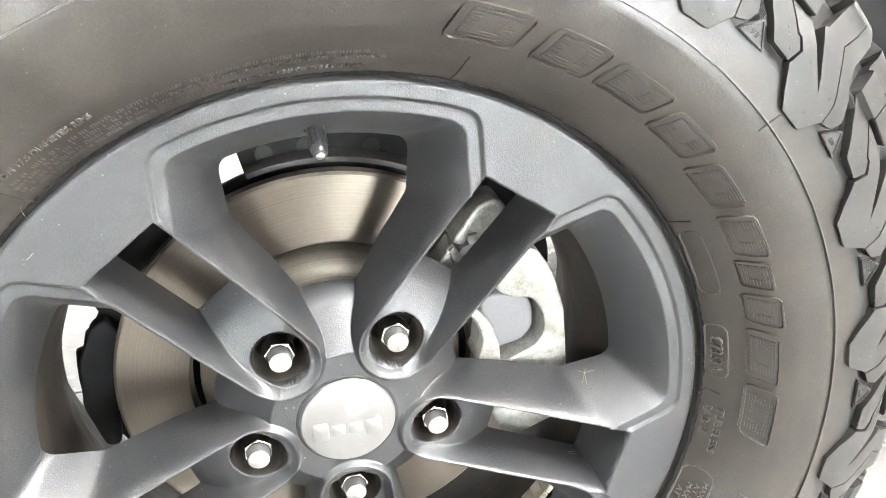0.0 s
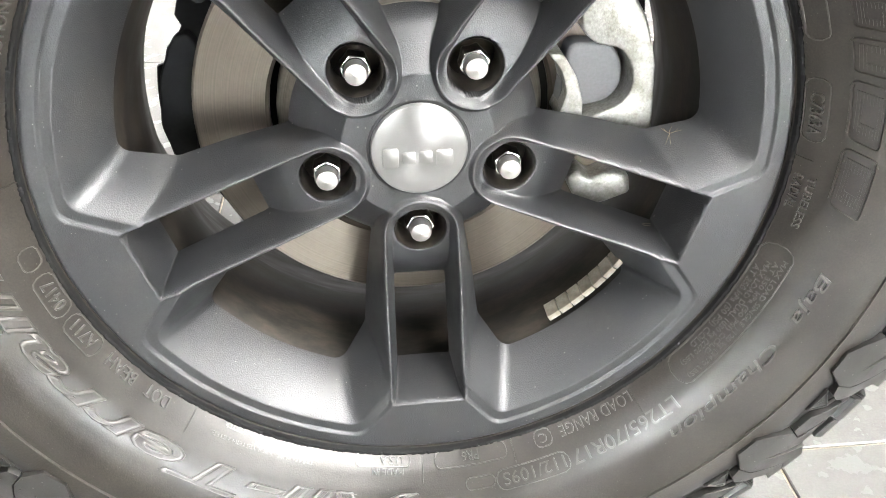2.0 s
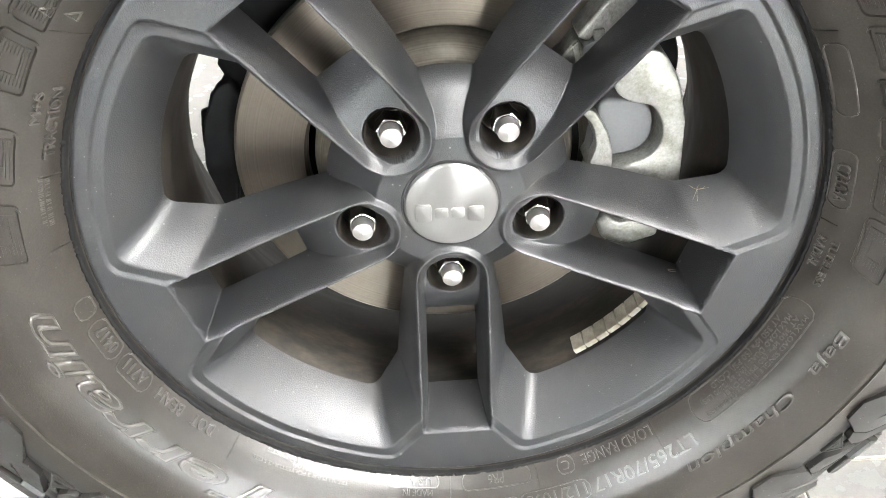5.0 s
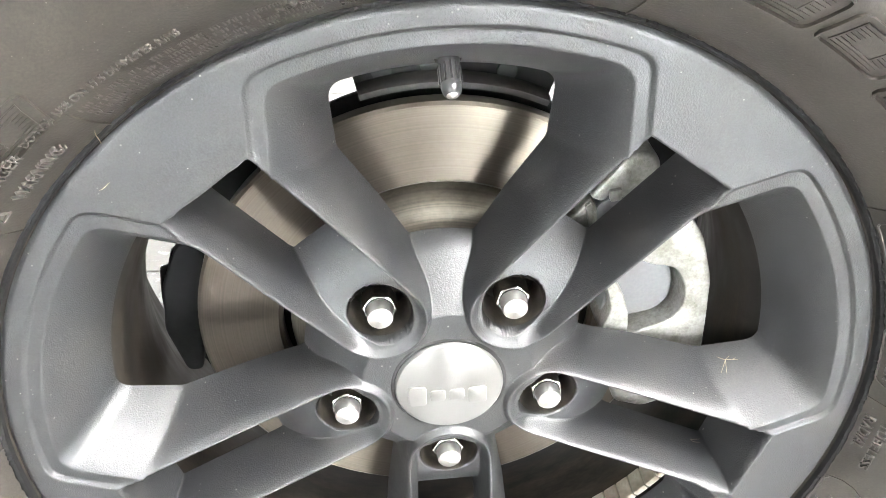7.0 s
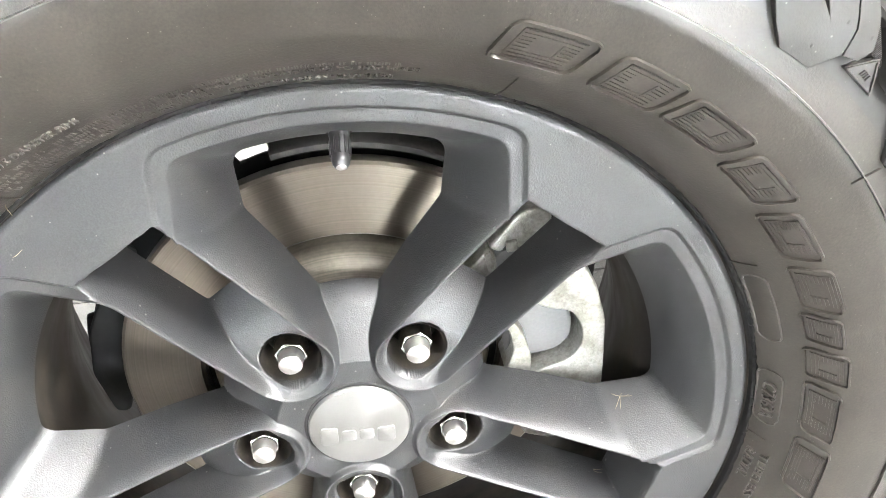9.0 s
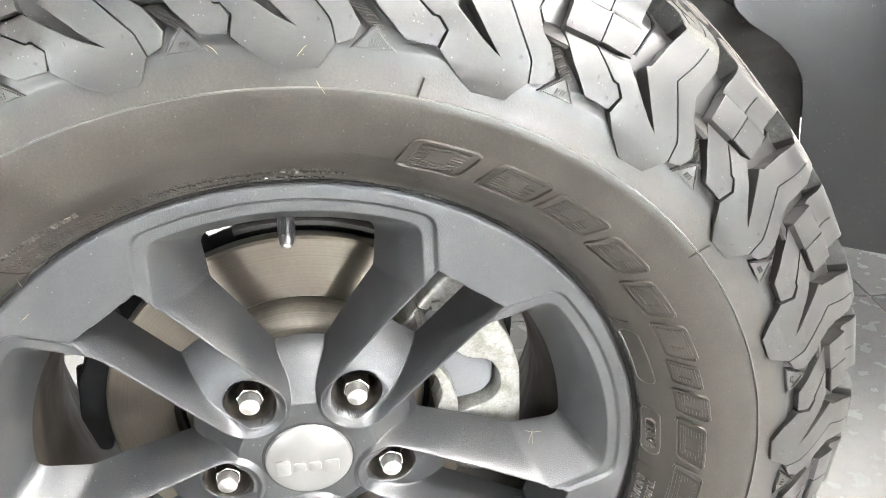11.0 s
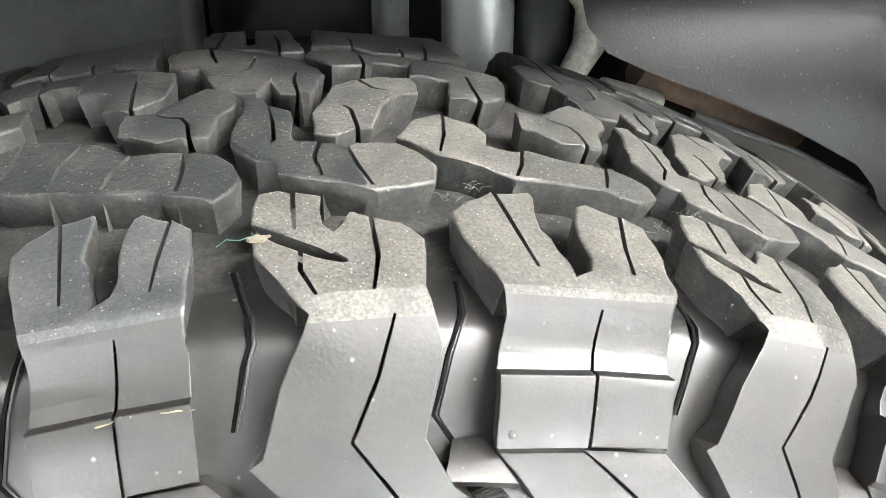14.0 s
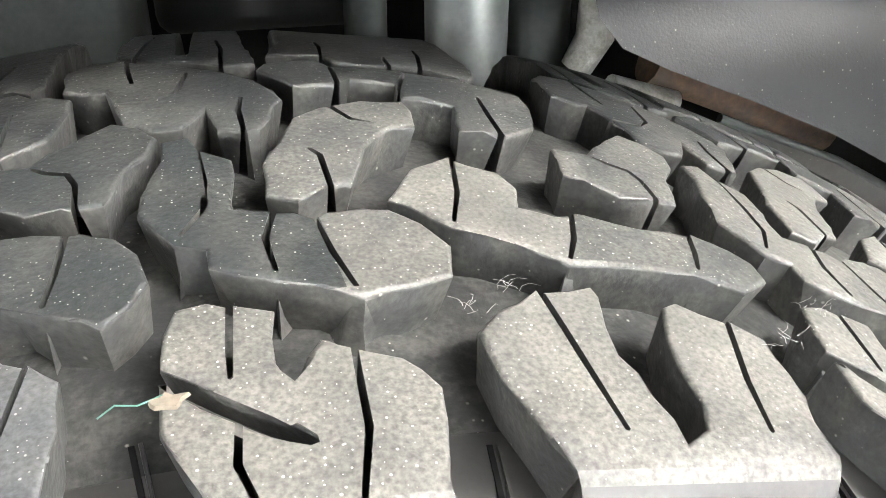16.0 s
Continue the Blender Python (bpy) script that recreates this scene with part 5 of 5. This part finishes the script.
def emblem_block(a0, a1, r0, r1, slant=-1.5):
    """One slanted block of the big maker's mark: a thin raised outline round a finely ribbed field with a slot in it."""
    w = a1 - a0

    def at(u, v):
        return (a0 + w * u + slant * v, r0 + (r1 - r0) * v)

    bm = bmesh.new()
    ring_line(bm, [at(0.10, 0), at(0.90, 0), at(0.97, 0.05), at(1, 0.16), at(1, 0.84), at(0.97, 0.95), at(0.90, 1), at(0.10, 1), at(0.03, 0.95), at(0, 0.84), at(0, 0.16), at(0.03, 0.05)],
              1.3, 1.6, closed=True)
    outline = part("raised_emblem", bm, RUBBER, tyre, smooth=40)
    bm = bmesh.new()
    for x0, x1, v0, v1 in ((0.14, 0.86, 0.12, 0.30), (0.14, 0.86, 0.70, 0.88), (0.14, 0.34, 0.30, 0.70), (0.66, 0.86, 0.30, 0.70)):
        ring_panel(bm, [at(x0, v0), at((x0 + x1) / 2, v0), at(x1, v0), at(x1, v1), at((x0 + x1) / 2, v1), at(x0, v1)], 0.6)
    part("raised_field", bm, RUBBER, outline)
    bm = bmesh.new()
    for k in range(9):
        v = 0.14 + 0.09 * k
        for x0, x1 in (((0.16, 0.84),) if v < 0.30 or v > 0.70 else ((0.16, 0.32), (0.68, 0.84))):
            ring_line(bm, [at(x0, v), at(x1, v)], 0.35, 1.05)
    part("fine_ribs", bm, RUBBER, outline)


def capsule(a0, a1, r0, r1, n=5):
    """Outline with round ends."""
    rm, h = (r0 + r1) / 2, (r1 - r0) / 2
    da = math.degrees(h / rm)
    sgn = 1 if a1 > a0 else -1
    pts = []
    for k in range(n + 1):
        t = -math.pi / 2 + math.pi * k / n
        pts.append((a1 - sgn * da + sgn * da * math.cos(t), rm + h * math.sin(t)))
    for k in range(n + 1):
        t = math.pi / 2 + math.pi * k / n
        pts.append((a0 + sgn * da + sgn * da * math.cos(t), rm + h * math.sin(t)))
    return pts


def fake_line(bm, a0, a1, r, tall, seed, proud=0.4):
    """A row of small bars for moulded print too fine to read."""
    rng = random.Random(seed)
    a = a0
    while a > a1:
        w = rng.uniform(0.16, 0.34)
        if rng.random() < 0.86:
            ring_line(bm, [(a, r), (a, r + tall)], math.radians(w) * r * 0.55, proud)
            if rng.random() < 0.6:
                ring_line(bm, [(a, r + tall * rng.choice((0.0, 0.5, 1.0))), (a - w * 0.8, r + tall * rng.choice((0.0, 0.5, 1.0)))], 0.25, proud)
        a -= w + rng.uniform(0.05, 0.12) + (0.35 if rng.random() < 0.14 else 0)


def build_lettering():
    for a0, a1, r0, r1 in ((76.8, 69.0, 265, 284), (66.8, 59.8, 264, 283.5), (58.6, 50.8, 265, 282), (49.4, 42.2, 262, 279), (40.6, 33.2, 259, 275), (31.6, 24.8, 259, 276),
                           (23.8, 19.4, 258, 274), (18.0, 13.2, 257, 276), (12.0, 3.6, 257, 273), (2.2, -6.6, 257, 274)):
        emblem_block(a0, a1, r0, r1)
    for a0, a1 in ((178, 169), (166, 158), (153, 145.5), (144, 136.5), (135, 128)):
        emblem_block(a0, a1, 257, 274)
    ring_text("All-Terrain", -92.5, -174.5, 258, 15.5, lean=0.25, bold=0.012, hollow=0.028, proud=1.6)
    ring_text("All-Terrain", -92.5, -174.5, 258, 15.5, name="letter_face", lean=0.25, bold=0.0, proud=0.9, mat=RUBBER)
    ring_text("LT265/70R17", -46.5, -66.0, 253.5, 8.0)
    ring_text("112/109S", -67.4, -78.2, 253.5, 7.0)
    ring_text("LOAD RANGE", -52.4, -66.4, 240.2, 5.2)
    ring_text("C", -68.9, -70.3, 240.6, 4.2)
    ring_text("Baja", -16.5, -25.0, 268.5, 7.5, lean=0.2)
    ring_text("Champion", -29.5, -50.5, 268.5, 7.5, lean=0.2)
    ring_text("TUBELESS", -3.6, -12.0, 246.0, 3.6)
    ring_text("RADIAL", -3.8, -9.5, 240.5, 3.6)
    ring_text("C7363A", 9.5, 3.0, 241.5, 5.0)
    ring_text("MADE IN", -95.0, -100.5, 244.5, 3.4)
    ring_text("U.S.A.", -95.2, -99.5, 239.5, 3.2)
    ring_text("PR6", -81.5, -84.5, 239.8, 4.2)
    ring_text("DOT", -138.0, -142.5, 240.8, 5.2)
    ring_text("BEAH", -144.8, -150.6, 240.8, 5.2)
    ring_text("A711", -153.6, -158.4, 241.2, 5.2)
    ring_text("0417", -161.6, -166.4, 241.2, 5.2)
    ring_text("M+S", 157.0, 152.4, 249.0, 4.0)
    ring_text("TRACTION", 162.7, 151.8, 241.8, 4.2)
    ring_text("DANGER", 138.8, 132.6, 256.6, 4.4)
    ring_text("DO NOT USE ON 17.5 DIAMETER RIMS", 131.6, 113.8, 257.6, 3.0, proud=0.9)
    ring_text("WARNING:", 138.3, 130.6, 246.0, 4.0)
    ring_text("NEVER INFLATE BEYOND 40 PSI TO SEAT BEADS", 106.0, 81.8, 248.9, 2.1, proud=0.8)
    ring_text("DIFFERENT TIRE SIZES ON THE SAME AXLE.", 100.6, 84.1, 242.9, 2.1, proud=0.8)
    ring_text("MAX LOAD SINGLE 1120 kg (2470 LBS)", -17.6, -42.3, 250.4, 2.4, proud=0.9)
    ring_text("AT 350 kPa (50 PSI) COLD", -18.4, -37.5, 247.2, 2.4, proud=0.9)
    ring_text("MAX LOAD DUAL 1030 kg (2270 LBS)", -19.0, -41.8, 244.0, 2.4, proud=0.9)
    ring_text("AT 350 kPa (50 PSI) COLD", -20.4, -38.5, 240.8, 2.4, proud=0.9)
    ring_text("TREAD PLIES: 2 POLYESTER+2 STEEL", -110.8, -129.5, 244.2, 1.9, proud=0.8)
    ring_text("1 NYLON", -117.5, -121.6, 241.6, 1.9, proud=0.8)
    ring_text("SIDEWALL PLIES 2 POLYESTER", -111.8, -127.5, 239.2, 1.8, proud=0.8)
    for a, r in ((141.0, 258.0), (141.0, 247.0)):
        bm = bmesh.new()
        ring_line(bm, [(a + 0.7, r), (a - 0.7, r), (a, r + 6.0)], 0.7, 1.0, closed=True)
        part("warning_triangle", bm, RUBBER_RUBBED, tyre)
    for a0, a1, r0, r1 in ((-66.6, -79.3, 251.5, 263.0), (-68.0, -71.2, 238.8, 246.6), (-76.4, -89.4, 238.4, 246.0), (-79.5, -84.5, 252.5, 259.0), (11.8, 1.8, 239.2, 248.6),
                           (-160.4, -167.6, 239.6, 248.6), (-152.4, -159.6, 239.6, 248.6), (-168.8, -172.4, 240.2, 248.4), (-93.8, -103.6, 238.4, 243.8), (29.5, 17.5, 240.0, 249.0),
                           (-15.6, -44.2, 239.4, 254.6)):
        bm = bmesh.new()
        ring_line(bm, capsule(a0, a1, r0, r1), 0.6, 0.8, closed=True)
        part("moulded_frame", bm, RUBBER_RUBBED, tyre)
    for a, r0, r1 in ((-91.6, 238, 253), (-52.0, 238, 256), (-133.2, 238, 251), (31.6, 237, 248), (-1.0, 237, 246), (-75.2, 238, 250), (127.0, 239, 256), (143.6, 239, 258), (166.0, 238, 246),
                      (178, 238, 248), (76.3, 306, 318), (39.7, 300, 314), (72.6, 238, 256)):
        bm = bmesh.new()
        ring_line(bm, [(a, r0), (a - 0.15, r1)], 0.6, 0.75)
        part("moulded_bar", bm, RUBBER, tyre)
    bm = bmesh.new()
    seed = 3
    for r, a0, a1 in ((251.9, 126.0, 83.6), (248.9, 125.8, 107.0), (245.9, 125.8, 101.0), (242.9, 125.4, 102.0), (246, 173, 165), (243.2, 174, 166)):
        fake_line(bm, a0, a1, r, 2.0, seed, 0.35)
        seed += 1
    part("fine_print", bm, RUBBER_RUBBED, tyre)["kind"] = "stuff"


build_lettering()


# ---- bits of dry grass caught on the wheel and the tyre ----
def grass_bit(at, size, seed, spikes=7):
    rng = random.Random(seed)
    ob = thing("grass_bit", "tiny dry straw-coloured burr stuck on the wheel" if spikes > 3 else "short dry grass stalk lying on the tyre", "grass", at, group="dry grass bits")
    bm = bmesh.new()
    for k in range(spikes):
        d = Vector((rng.uniform(-1, 1), rng.uniform(-1, -0.1), rng.uniform(-1, 1))).normalized()
        if spikes == 2 and k:
            d = (-first + d * 0.35).normalized()
        first = d
        b = Vector((rng.uniform(-1, 1), 0, rng.uniform(-1, 1))) * 0.15
        tube(bm, [(0, 0, 0), (d + b) * size * 0.6, d * size], [0.0002, 0.00016, 0.00009], 5)
    part("stalk", bm, STRAW, ob)


grass_bit((0.1678, -0.001, AXLE - 0.0017), 0.009, 1)
grass_bit((0.1570, 0.004, AXLE - 0.0735), 0.008, 2)
for n, (angle, s_run, size) in enumerate(((95.7, -21.9, 0.006), (93.3, -21.6, 0.005), (94.0, -71.8, 0.005), (86.9, -74.6, 0.005), (85.3, -93.3, 0.005), (64.0, -15.2, 0.005))):
    p = on_tyre((90 - angle) * math.pi / 180 * 400, s_run, 0.3)
    grass_bit((p.x, p.y, p.z + AXLE), size * 0.75, 20 + n, 2)
grass_bit((-0.1531, -0.0362, AXLE + 0.160), 0.0028, 31, 2)
grass_bit((-0.1490, -0.0425, AXLE + 0.1876), 0.005, 33, 2)


def tread_bit(name, label, angle, s_run, build, mat):
    """A small thing lying on the tyre at an angle and a run across it."""
    p = on_tyre((90 - angle) * math.pi / 180 * 400, s_run, 0.2)
    ob = thing(name, label, "debris", (p.x, p.y, p.z + AXLE), group="bits caught on the tread")
    bm = bmesh.new()
    build(bm)
    part("piece", bm, mat, ob)


def chip(bm):
    rng = random.Random(8)
    ring = []
    for k in range(11):
        a = 2 * math.pi * k / 11
        r = (0.0032 if k % 2 else 0.0022) * rng.uniform(0.8, 1.2)
        ring.append((r * math.cos(a), 0.6 * r * math.sin(a)))
    low = [bm.verts.new((x, y, -0.0002)) for x, y in ring]
    top = [bm.verts.new((x * 0.9, y * 0.9, 0.0005)) for x, y in ring]
    bm.faces.new(top)
    for k in range(11):
        bm.faces.new((low[k], low[(k + 1) % 11], top[(k + 1) % 11], top[k]))


def thread(bm):
    tube(bm, [(-0.0045, 0.0, -0.001), (-0.002, 0.0006, 0.0004), (0.001, 0.0, 0.0002), (0.0045, 0.0012, 0.0006)], 0.00013, 6)


def fluff(angle, s_run, spread, seed):
    p = on_tyre((90 - angle) * math.pi / 180 * 400, s_run, 0.2)
    ob = thing("fluff", "pale dusty fibres caught between the tread blocks", "debris", (p.x, p.y, p.z + AXLE), group="bits caught on the tread")
    rng = random.Random(seed)
    for k in range(8):
        a = Vector((rng.uniform(-1, 1), rng.uniform(-1, 1), 0)) * spread * 0.5
        d = Vector((rng.uniform(-1, 1), rng.uniform(-0.6, 0.6), rng.uniform(0.1, 0.6))) * spread * 0.6
        bend = Vector((rng.uniform(-1, 1), rng.uniform(-1, 1), 0.5)) * spread * 0.12
        bm = bmesh.new()
        tube(bm, [a, a + d * 0.3 + bend, a + d * 0.7 + bend * 1.2, a + d], [0.00006, 0.00005, 0.00004, 0.00003], 4)
        part("fibre", bm, FLUFF, ob)


CHIP = material("tan_chip", (0.095, 0.080, 0.060), 0.85, grain=0.2, grain_size=0.001)
THREAD = material("green_thread", (0.030, 0.085, 0.068), 0.7, grain=0.1, grain_size=0.001)
FLUFF = material("pale_fluff", (0.15, 0.145, 0.135), 0.8, grain=0.1, grain_size=0.001)
tread_bit("leaf_chip", "tan flake of dry leaf stuck on a tread block", 90.35, 20.8, chip, CHIP)
tread_bit("thread_end", "short green thread caught beside a tread block", 91.1, 20.8, thread, THREAD)
for n, (angle, s_run, spread) in enumerate(((82.1, 39.0, 0.006), (83.3, 35.0, 0.005), (74.8, 29.0, 0.007), (72.8, 40.0, 0.006))):
    fluff(angle, s_run, spread, 40 + n)
